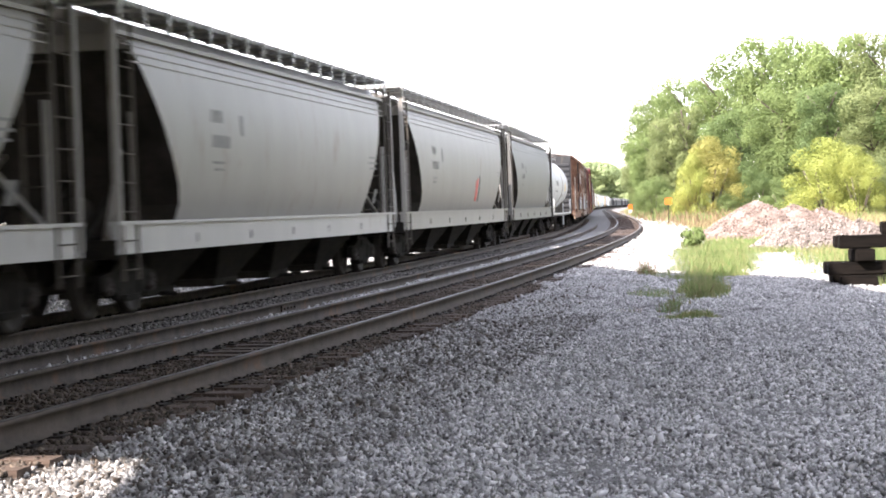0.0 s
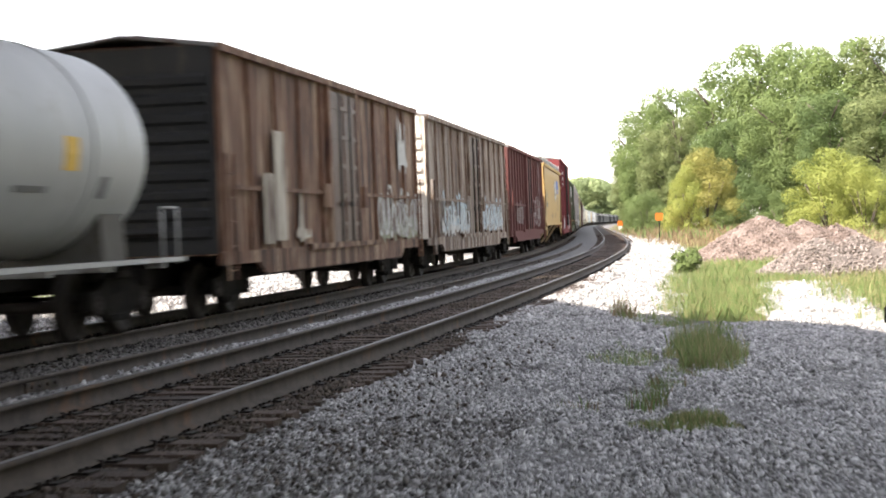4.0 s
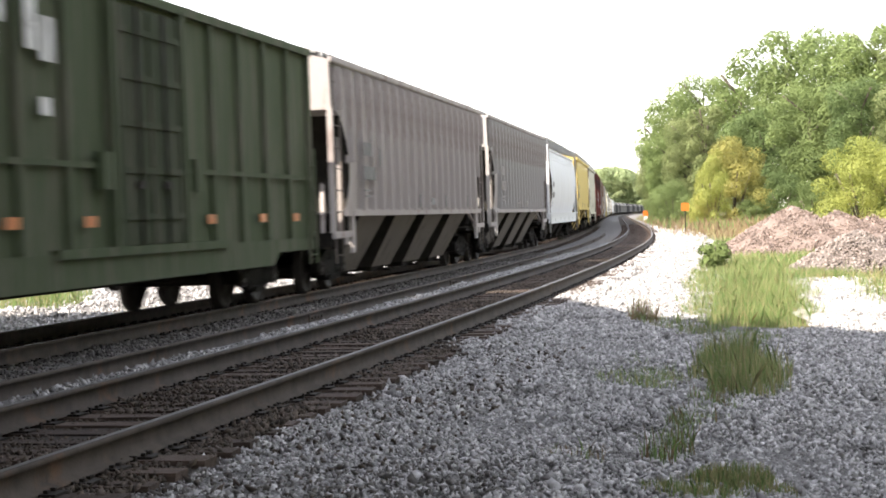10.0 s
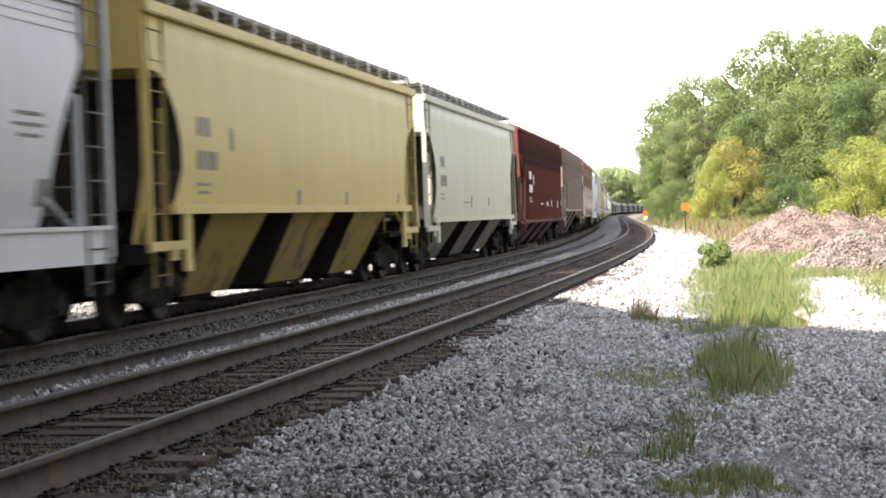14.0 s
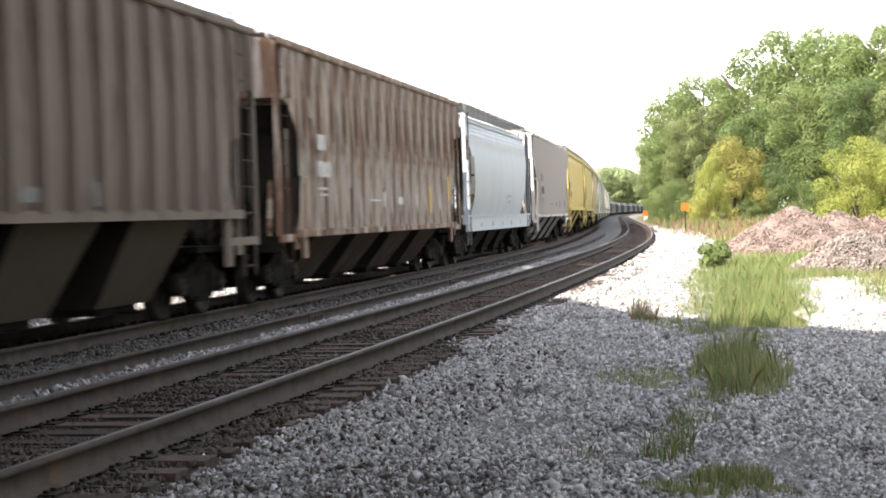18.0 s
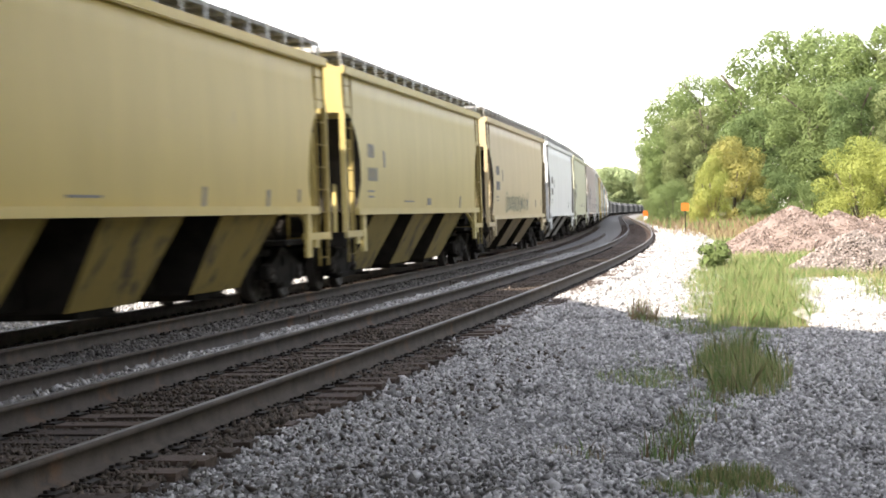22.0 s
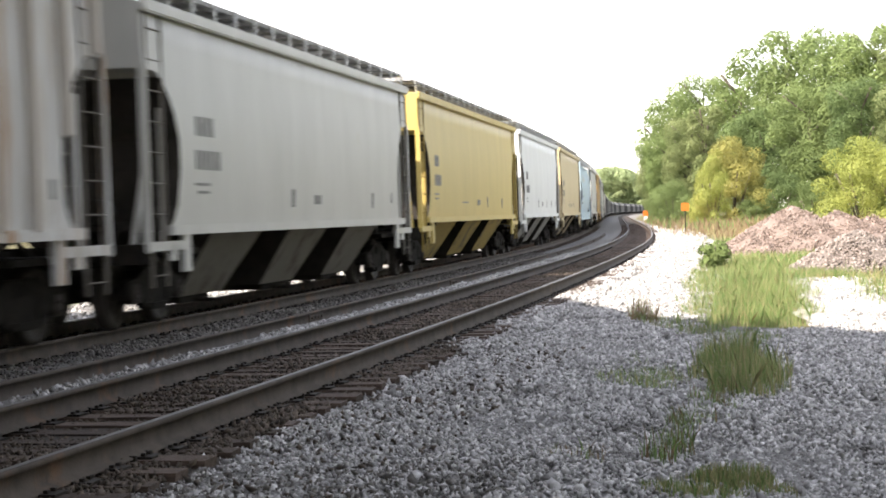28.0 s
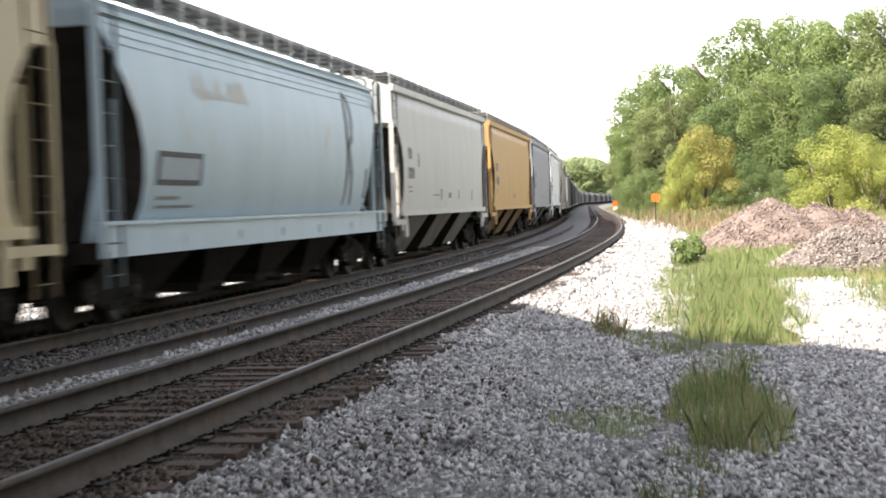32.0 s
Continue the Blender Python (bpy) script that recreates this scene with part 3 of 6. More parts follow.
def leaf_mesh(name, blobs, per_area, leaf, mat, seed, flat=0.3, core=0.72):
    """Many small leaf sprays on the shells of lumpy blobs (x, y, z, rx, ry, rz)."""
    rng = np.random.default_rng(seed)
    C, N = [], []
    for x, y, z, rx, ry, rz in blobs:
        n = int(per_area * 4 * math.pi * ((rx * ry * rz) ** (2 / 3)))
        d = rng.normal(size=(n, 3))
        d /= np.linalg.norm(d, axis=1, keepdims=True)
        d = d[d[:, 2] > -0.75]
        r = core + (1.1 - core) * rng.uniform(0, 1, (len(d), 1)) ** 0.7 + 0.12 * np.sin(d[:, :1] * 7 + x) * np.sin(d[:, 2:] * 6 + z)
        C.append(np.array([x, y, z]) + d * r * np.array([rx, ry, rz]))
        N.append(d + rng.normal(0, flat, d.shape))
    C, N = np.concatenate(C), np.concatenate(N)
    N /= np.linalg.norm(N, axis=1, keepdims=True)
    U = np.cross(N, rng.normal(size=N.shape))
    U /= np.linalg.norm(U, axis=1, keepdims=True)
    W = np.cross(N, U)
    sz = leaf * rng.uniform(0.5, 1.25, (len(C), 1))
    V = np.stack([C - U * sz, C + W * sz * 0.55 + N * sz * 0.15, C + U * sz, C - W * sz * 0.55 + N * sz * 0.15], 1)
    return quick_mesh(name, V.reshape(-1, 3), np.arange(len(C) * 4).reshape(-1, 4), M[mat])


def crown_blobs(h, w, n, rng, low=0.25, shrub=False):
    out = [(0, 0, h * 0.56, w * 0.30, w * 0.30, h * 0.30)]
    for k in range(n):
        f = (k + 0.5) / n
        z = h * (low + (0.93 - low) * f)
        env = math.sin(math.pi * min(1, 0.16 + 0.84 * (1 - (f if not shrub else f * 0.9)) ** 0.75)) if not shrub else math.sqrt(max(0.05, 1 - f * f))
        env = max(env, 0.28)
        a = k * 2.399 + rng.uniform(-0.5, 0.5)
        r = w * 0.5 * env * rng.uniform(0.55, 0.95)
        b = w * rng.uniform(0.12, 0.21)
        out.append((r * math.cos(a), r * math.sin(a), z, b, b, b * rng.uniform(0.75, 1.05)))
    return out


TREE_KIT = {}


def tree_at(x, y, h, w, mat, label, shrub=False, name="tree", shape=0, turn=0.0):
    if not shrub:
        shape = min(range(4), key=lambda q: abs(h / w - (1.2, 1.7, 2.3, 3.0)[q]))
    key = (shape, shrub, mat)
    H0, W0 = (10.0, 10.0 / (1.2, 1.7, 2.3, 3.0)[shape]) if not shrub else (4.5, 4.4)
    if key not in TREE_KIT:
        rng = random.Random(40 + 3 * shape + shrub)
        blobs = crown_blobs(H0, W0, 34 if not shrub else 16, rng, 0.10 if not shrub else 0.04, shrub)
        crown = leaf_mesh("crown", blobs, 118 if not shrub else 230, 0.080 if not shrub else 0.050, mat, 7 + shape, 0.4, 0.62)
        b = bmesh.new()
        if not shrub:
            p = Vector((0, 0, -0.2))
            for i in range(6):
                q = p + Vector((rng.uniform(-0.15, 0.15), rng.uniform(-0.15, 0.15), H0 * 0.13))
                rod(b, p, q, 0.24 - 0.03 * i, 8)
                p = q
                if i > 1:
                    for j in range(2):
                        a = rng.uniform(0, math.tau)
                        rod(b, p, p + Vector((math.cos(a) * 0.3 * W0, math.sin(a) * 0.3 * W0, 1.5)), 0.07, 6)
        else:
            for j in range(6):
                a = j * 1.05 + rng.uniform(-0.3, 0.3)
                rod(b, (0, 0, -0.2), (math.cos(a) * 1.2, math.sin(a) * 1.2, H0 * 0.6), 0.05, 6)
        TREE_KIT[key] = (crown, mesh_of("trunk", b, M["bark"]))
    crown, trunk = TREE_KIT[key]
    root = tagged(new(name), label, "bush" if shrub else "tree", "bushes at the wood's edge" if shrub else "trees of the wood")
    root.matrix_basis = Matrix.Translation((x, y, -0.36)) @ Matrix.Rotation(turn, 4, "Z")
    root.scale = (w / W0, w / W0, h / H0)
    piece("trunk", trunk, root)
    piece("crown", crown, root)
    return root


def tree(px, top, width, dist, mat, label, shrub=False, name="tree"):
    """A broad-leaved tree seen px across and topping out at that row from the standing camera, dist metres ahead."""
    dist *= 1.45 if px < 1350 else 1.45 - 0.25 * min(1.0, (px - 1350) / 180)
    k = dist / 3179.0
    x = (px - 784) * k
    h = 1.3 + (376 - 0.0295 * (px - 784) - top) * k + 0.36
    w = width * k
    h *= 1.0 if shrub else 1.045
    return tree_at(x, dist, h, w, mat, label, shrub, name, int(px * 7) % 3, (px * 0.37) % 6.28)


BACK = "full-leaved green broadleaf tree at the wood's edge"
for row in ((1172, 205, 85, 168, "leaf_b"), (1200, 160, 110, 160, "leaf_a"), (1255, 132, 140, 152, "leaf_a"), (1325, 112, 120, 146, "leaf_b"), (1405, 46, 175, 138, "leaf_a"),
            (1482, 58, 150, 134, "leaf_a"), (1555, 40, 170, 130, "leaf_b"), (1645, 40, 190, 128, "leaf_c"), (1745, 80, 200, 124, "leaf_a"), (1850, 90, 200, 122, "leaf_c"), (1965, 90, 210, 120, "leaf_b"),
            (2080, 90, 220, 120, "leaf_a"), (2200, 30, 220, 120, "leaf_b"),
            (1158, 255, 70, 172, "leaf_c"), (1190, 240, 100, 142, "leaf_b"), (1225, 205, 110, 138, "leaf_c"), (1350, 190, 130, 130, "leaf_dark"), (1440, 150, 150, 126, "leaf_a"), (1530, 140, 140, 122, "leaf_dark"),
            (1615, 150, 150, 120, "leaf_c"), (1710, 130, 160, 118, "leaf_dark"), (1810, 150, 170, 116, "leaf_c"), (1915, 105, 150, 114, "leaf_gold"), (2030, 130, 170, 114, "leaf_b"), (2150, 130, 180, 114, "leaf_a")):
    tree(*row, BACK if row[4] != "leaf_gold" else "tree with leaves turning golden in early autumn")
# unseen trees added beside and behind the yard to block low sky light
for k in range(1, 15):
    tree_at(24 + 5 * math.sin(k * 2.1), 62 - 8.0 * k, 15 + 2.5 * math.sin(k * 1.7), 12.5, ("leaf_a", "leaf_b", "leaf_dark")[k % 3], BACK, False, "tree", k % 3, k * 1.1)
for k in range(5):
    tree_at(16 - 9.0 * k, -52 + 3 * math.sin(k * 3.0), 14, 12, ("leaf_a", "leaf_b")[k % 2], BACK, False, "tree", k % 3, k * 0.8)
tree(1250, 178, 70, 136, "leaf_c", "tree with leaves turning yellow green")
tree(1297, 236, 150, 112, "leaf_gold", "rounded bush with golden yellow autumn leaves", True, "bush")
tree(1262, 268, 80, 111, "leaf_yellow", "rounded bush with golden yellow autumn leaves", True, "bush")
tree(1525, 236, 165, 108, "leaf_yellow", "rounded bush with bright yellow green leaves", True, "bush")
tree(1590, 262, 120, 107, "leaf_yellow", "rounded bush with bright yellow green leaves", True, "bush")
for px, top, w, dist, mat in ((1172, 330, 60, 138, "leaf_b"), (1190, 318, 80, 132, "leaf_a"), (1215, 345, 60, 120, "leaf_b"), (1330, 345, 70, 110, "leaf_a"), (1385, 300, 90, 114, "leaf_dark"), (1440, 318, 90, 112, "leaf_a"),
                              (1480, 345, 60, 106, "leaf_a"), (1650, 270, 120, 110, "leaf_c"), (1740, 300, 110, 108, "leaf_dark"), (1800, 330, 90, 104, "leaf_c"), (1860, 290, 120, 108, "leaf_b"), (1960, 240, 130, 106, "leaf_b"), (2060, 280, 140, 106, "leaf_c")):
    tree(px, top, w, dist, mat, "low green undergrowth bush before the trees", True, "bush")
# the small leafy bush at the gravel's edge
wb = tagged(new("bush"), "small leafy green bush at the edge of the gravel", "bush")
wb.matrix_basis = Matrix.Translation((6.85, 45.6, -0.36))
_r = random.Random(9)
piece("crown", leaf_mesh("crown", [(_r.uniform(-.25, .25), _r.uniform(-.25, .25), _r.uniform(.2, .8), .2, .2, .18) for _ in range(11)], 300, 0.06, "leaf_b", 77), wb)
bm = bmesh.new()
for j in range(5):
    rod(bm, (0, 0, -0.05), (_r.uniform(-.3, .3), _r.uniform(-.3, .3), 0.7), 0.012, 6)
part("stems", bm, M["bark"], wb)
# far wooded hill
rng = np.random.default_rng(3)
far_blobs = []
for k in range(260):
    dist = 1500 + 300 * rng.uniform()
    px = 990 + 190 * rng.uniform()
    ridge = 296 + 8 * math.sin(px * 0.045) + 0.05 * abs(px - 1080)
    y = ridge + 12 + (352 - ridge) * rng.uniform() ** 1.6
    zt = (376 - 0.0295 * (px - 784) - y) * dist / 3179 + 1.3
    far_blobs.append(((px - 784) / 3179 * dist, dist, zt, 10, 8, 6))
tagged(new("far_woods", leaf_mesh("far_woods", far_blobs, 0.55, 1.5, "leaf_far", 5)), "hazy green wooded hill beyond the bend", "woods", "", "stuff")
bm = bmesh.new()
bmesh.ops.create_icosphere(bm, subdivisions=4, radius=1)
for v in bm.verts:
    v.co = Vector((150 + v.co.x * 160, 1750 + v.co.y * 160, -12 + v.co.z * 44))
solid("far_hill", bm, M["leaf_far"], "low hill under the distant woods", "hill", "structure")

# ================= fixed things beside the line =================
def sign(x, y, h, w, mats, label):
    root = tagged(new("trackside_sign"), label, "sign")
    root.matrix_basis = pose(x, y, -0.36, 0, 0, 4)
    b = bmesh.new()
    rod(b, (0, 0.03, -0.1), (0, 0.03, h), 0.035, 8)
    part("post", b, M["galvanised"] if len(mats) > 1 else M["wheel_steel"], root)
    z = h
    for k, mt in enumerate(mats):
        b = bmesh.new()
        ww = w * (1 if k == 0 else 0.7)
        box(b, -ww / 2, ww / 2, -0.012, 0.008, z - ww, z)
        bmesh.ops.bevel(b, geom=[e for e in b.edges if abs(e.verts[0].co.y - e.verts[1].co.y) > 0.01], offset=ww * 0.08, segments=2, affect="EDGES")
        part("panel", b, M[mt], root)
        z -= ww + 0.06
    return root


sign(15.55, 115.4, 2.05, 0.50, ["sign_orange"], "orange square warning sign on a thin post")
sign(26.6, 236.0, 1.6, 0.7, ["sign_orange", "white_bar"], "small white and orange trackside marker in grass")
pole = tagged(new("utility_pole"), "thin pale metal pole in the gravel lot", "pole")
pole.matrix_basis = pose(23.0, 76.3, -0.36)
bm = bmesh.new()
rod(bm, (0, 0, -0.2), (0, 0, 3.75), 0.075, 12)
part("shaft", bm, M["galvanised"], pole)
bm = bmesh.new()
rod(bm, (0, 0, 3.75), (0, 0, 3.85), 0.11, 12)
part("cap", bm, M["steel_black"], pole)

# stack of dark timbers
stack_rows = ((0.0, -0.5, 2.6, 0), (0.0, 0.15, 2.6, 0), (0.1, 0.75, 2.5, 0), (-0.18, -0.35, 2.75, 1), (-0.1, 0.3, 2.7, 1), (0.3, -0.2, 0.34, 2), (1.7, -0.2, 0.34, 2), (0.02, -0.4, 2.6, 3), (0.08, 0.25, 2.6, 3), (0.85, -0.1, 2.2, 4))
for k, (dx, dy, ln, layer) in enumerate(stack_rows):
    bm = bmesh.new()
    box(bm, 0, ln, -0.12, 0.12, 0.0, 0.225)
    bmesh.ops.bevel(bm, geom=bm.edges[:], offset=0.018, segments=2, affect="EDGES")
    if layer == 2:
        bmesh.ops.scale(bm, vec=(1, 3.4, 1), verts=bm.verts)
    t = solid("timber", bm, M["creosote"], "black creosoted timber in an open stack", "timber", "", "stacked timbers")
    t.matrix_basis = pose(5.25 + dx, 17.9 + dy, -0.30 + 0.235 * layer, 0, 0, (k * 1.7) % 3 - 4)

# added road deck, out of view, shaped so its shade covers yard and near cars
over = tagged(new("overpass"), "unseen concrete overpass added to shade the yard", "overpass", "", "structure")
SLABS = (
    ((-44, -34), (-12.6, -34), (-12.6, 28.65), (-20, 27), (-44, 22)),
    # opening left between these two slabs for a patch of sun on the ballast
    ((-12.6, -34), (-10.4, -34), (-10.4, -14.4), (-12.6, -14.4)),
    ((-12.6, -7.3), (-10.4, -7.3), (-10.4, 28.72), (-11.0, 29.0), (-11.6, 28.87), (-12.6, 28.65)),
    # its corner reaching past x = 0 is there to dim the near ground
    ((-10.4, -34), (-1.9, -34), (-1.9, -3.5), (0.9, -3.0), (0.8, 5.0), (-2.0, 7.8), (-1.9, 15.8), (-2.7, 17.2), (-4.3, 20.3), (-5.2, 26.3), (-8.9, 28.02), (-10.4, 28.72)),
)
DECK = 7.2
for slab in SLABS:
    bm = bmesh.new()
    lo_ring = [bm.verts.new((x, y, DECK)) for x, y in slab]
    hi_ring = [bm.verts.new((x, y, DECK + 1.1)) for x, y in slab]
    bm.faces.new(lo_ring[::-1])
    bm.faces.new(hi_ring)
    for i in range(len(slab)):
        j = (i + 1) % len(slab)
        bm.faces.new((lo_ring[i], lo_ring[j], hi_ring[j], hi_ring[i]))
    part("deck_slab", bm, M["concrete"], over)
# columns are added too, under the unseen slabs
for x, y in ((-15.5, 4.0), (-15.5, -10.0), (-16.5, 12.0), (-4.6, -20.0), (-30.0, 6.0), (-30.0, -12.0)):
    bm = bmesh.new()
    rod(bm, (x, y, -0.5), (x, y, DECK + 0.05), 0.55, 20)
    part("column", bm, M["concrete"], over)

# ================= freight cars =================
# A car's space: x along the line, away from the camera's end; z up from the rail heads; both sides alike.
WHEEL_R = 0.46
b_ = bmesh.new()
for sd in (-1, 1):
    k = len(b_.verts)
    lathe(b_, [(-0.06, 0.0), (-0.06, 0.16), (-0.035, 0.18), (-0.03, 0.36), (-0.065, 0.39), (-0.065, WHEEL_R), (0.055, WHEEL_R), (0.07, WHEEL_R + 0.025), (0.085, WHEEL_R + 0.02), (0.085, 0.38), (0.03, 0.36), (0.02, 0.18), (0.08, 0.15), (0.08, 0.0)], 28)
    b_.verts.ensure_lookup_table()
    bmesh.ops.transform(b_, matrix=Matrix.Translation((0, sd * 0.755, 0)) @ Matrix.Rotation(math.pi / 2 * -sd, 4, "Z"), verts=b_.verts[k:])
rod(b_, (0, -1.02, 0), (0, 1.02, 0), 0.085, 12)
for sd in (-1, 1):
    rod(b_, (0, sd * 1.0, 0), (0, sd * 1.14, 0), 0.13, 10)
    for a in range(3):
        rod(b_, (0.07 * math.cos(a * 2.094), sd * 1.13, 0.07 * math.sin(a * 2.094)), (0.07 * math.cos(a * 2.094), sd * 1.165, 0.07 * math.sin(a * 2.094)), 0.02, 6)
WHEELSET = mesh_of("wheelset", b_, M["wheel_steel"])
b_ = bmesh.new()
prism(b_, [(-1.12, 0.40), (-1.12, 0.62), (-0.78, 0.66), (-0.42, 0.80), (0.42, 0.80), (0.78, 0.66), (1.12, 0.62), (1.12, 0.40), (0.72, 0.42), (0.52, 0.30), (0.30, 0.22), (-0.30, 0.22), (-0.52, 0.30), (-0.72, 0.42)], -0.07, 0.07)
prism(b_, [(-0.70, 0.50), (-0.45, 0.66), (-0.36, 0.66), (-0.36, 0.34)], -0.085, 0.085)
prism(b_, [(0.70, 0.50), (0.36, 0.34), (0.36, 0.66), (0.45, 0.66)], -0.085, 0.085)
for x in (-0.20, -0.07, 0.07, 0.20):
    for k in range(4):
        rod(b_, (x, 0.02, 0.34 + k * 0.07), (x, 0.02, 0.38 + k * 0.07), 0.075, 8)
box(b_, -0.33, 0.33, -0.11, 0.11, 0.24, 0.32)
SIDE_FRAME = mesh_of("side_frame", b_, M["steel_black"])
b_ = bmesh.new()
box(b_, -0.22, 0.22, -1.12, 1.12, 0.60, 0.76)
rod(b_, (0, 0, 0.70), (0, 0, 0.92), 0.22, 14)
box(b_, -0.55, 0.55, -0.5, 0.5, 0.42, 0.50)
for sd in (-1, 1):
    rod(b_, (-1.0, sd * 0.55, 0.42), (1.0, sd * 0.55, 0.42), 0.04, 6)
BOLSTER = mesh_of("truck", b_, M["steel_black"])
b_ = bmesh.new()
box(b_, -0.22, 0.55, -0.13, 0.13, 0.74, 0.96)
box(b_, 0.50, 0.80, -0.11, 0.15, 0.70, 1.00)
box(b_, 0.74, 0.92, -0.02, 0.13, 0.70, 1.00)
rod(b_, (0.05, -0.25, 0.80), (0.62, -0.22, 0.42), 0.025, 6)
rod(b_, (0.62, -0.22, 0.42), (0.88, -0.05, 0.52), 0.025, 6)
COUPLER = mesh_of("coupler", b_, M["steel_black"])
ALL_WHEELS = []


def running_gear(root, half, centre, idx):
    for end in (-1, 1):
        t = piece("truck", BOLSTER, root, pose(end * centre, 0, 0), "black cast steel truck")
        for sd in (-1, 1):
            piece("side_frame", SIDE_FRAME, t, pose(0, sd * 1.03, 0))
        for ax in (-1, 1):
            w = piece("wheelset", WHEELSET, t, pose(ax * 0.89, 0, WHEEL_R))
            ALL_WHEELS.append((w, ax * 0.89, idx))
        piece("coupler", COUPLER, root, Matrix.Translation((end * half, 0, 0)) @ Matrix.Rotation(0 if end > 0 else math.pi, 4, "Z"), "")


def ladder(bm, x, y, z0, z1, along, step=0.38, w=0.42, r=0.014):
    """Rungs and rails of a ladder; along 'x' or 'y'."""
    dx, dy = (w / 2, 0) if along == "x" else (0, w / 2)
    for sg in (-1, 1):
        box(bm, x + sg * dx - 0.02, x + sg * dx + 0.02, y + sg * dy - 0.02, y + sg * dy + 0.02, z0, z1)
    z = z0 + 0.15
    while z < z1 - 0.05:
        rod(bm, (x - dx, y - dy, z), (x + dx, y + dy, z), r, 6)
        z += step


def loft(bm, levels):
    """Rectangles (z, half_length, half_width) stacked into a body; sides smooth."""
    rings = [[bm.verts.new((sx * l, sy * w, z)) for sx, sy in ((-1, -1), (1, -1), (1, 1), (-1, 1))] for z, l, w in levels]
    for a, b in zip(rings, rings[1:]):
        for k in range(4):
            f = bm.faces.new((a[k], a[(k + 1) % 4], b[(k + 1) % 4], b[k]))
            f.smooth = k in (0, 2)
    bm.faces.new(rings[0][::-1])
    bm.faces.new(rings[-1])
    for e in bm.edges:
        if len(e.link_faces) == 2 and e.link_faces[0].smooth != e.link_faces[1].smooth:
            e.smooth = False


def bars(root, rows, y_of, sides=(-1, 1)):
    """Unreadable lettering and plates: rows of (x, z, width, height, material, name). Stays 6 mm proud."""
    for x, z, w, h, mt, nm in rows:
        for sd in sides:
            b = bmesh.new()
            xx = x if sd < 0 else -x
            n = max(1, int(h / 0.15))
            rows_v = []
            for j in range(n + 1):
                zz = z - h / 2 + h * j / n
                yy = sd * (y_of(zz) + (0.015 if nm == "emblem_mark" else 0.008))
                rows_v.append([b.verts.new((xx - w / 2, yy, zz)), b.verts.new((xx + w / 2, yy, zz)), b.verts.new((xx + w / 2, yy - sd * 0.014, zz)), b.verts.new((xx - w / 2, yy - sd * 0.014, zz))])
            for q, r in zip(rows_v, rows_v[1:]):
                for i in range(4):
                    b.faces.new((q[i], q[(i + 1) % 4], r[(i + 1) % 4], r[i]))
            b.faces.new(rows_v[0])
            b.faces.new(rows_v[-1][::-1])
            part(nm, b, M[mt], root)


def wash(root, x0, x1, z0, z1, mt, y, seed):
    """A painted-over band whose upper edge rises and falls in upright drips."""
    rg = random.Random(seed + int(x0 * 10))
    b = bmesh.new()
    columns, x = [], x0
    while x < x1:
        w = rg.uniform(0.12, 0.36)
        top = z0 + (z1 - z0) * rg.choice((0.3, 0.65, 0.85, 1.0, 0.95)) * rg.uniform(0.85, 1.0)
        low = z0 + rg.uniform(-0.05, 0.16)
        for j in range(5):
            f = (j + 0.5) / 5
            columns.append((x + w * f, low, top - 0.22 * (2 * f - 1) ** 2 + rg.uniform(-0.04, 0.04)))
        x += w
    rows = []
    for cx, low, top in columns:
        rows.append([b.verts.new((cx + rg.uniform(-0.01, 0.01), -y(low + (top - low) * q) - 0.008, low + (top - low) * q)) for q in (0.0, 0.33, 0.66, 1.0)])
    for p, q in zip(rows, rows[1:]):
        for i in range(3):
            b.faces.new((p[i], q[i], q[i + 1], p[i + 1]))
    part("graffiti", b, M[mt], root, "sprayed graffiti")


def stroke(b, pts, w, y, off):
    """A brushed line through (x, z) points, lying on a side whose half width at z is y(z)."""
    fine = []
    for (xa, za), (xb, zb) in zip(pts, pts[1:]):
        n = max(1, int(abs(zb - za) / 0.3))
        fine += [(xa + (xb - xa) * k / n, za + (zb - za) * k / n) for k in range(n)]
    fine.append(pts[-1])
    last = None
    for i, (x, z) in enumerate(fine):
        xa, za = fine[max(0, i - 1)]
        xb, zb = fine[min(len(fine) - 1, i + 1)]
        d = Vector((xb - xa, zb - za))
        d = d.normalized() if d.length > 1e-4 else Vector((1, 0))
        q = w / 2 * (0.65 if i in (0, len(fine) - 1) else 1.0)
        pair = [b.verts.new((x + sg * -d.y * q, -y(z + sg * d.x * q) - off, z + sg * d.x * q)) for sg in (-1, 1)]
        if last:
            b.faces.new((last[0], pair[0], pair[1], last[1]))
        last = pair
        off += 0.0004


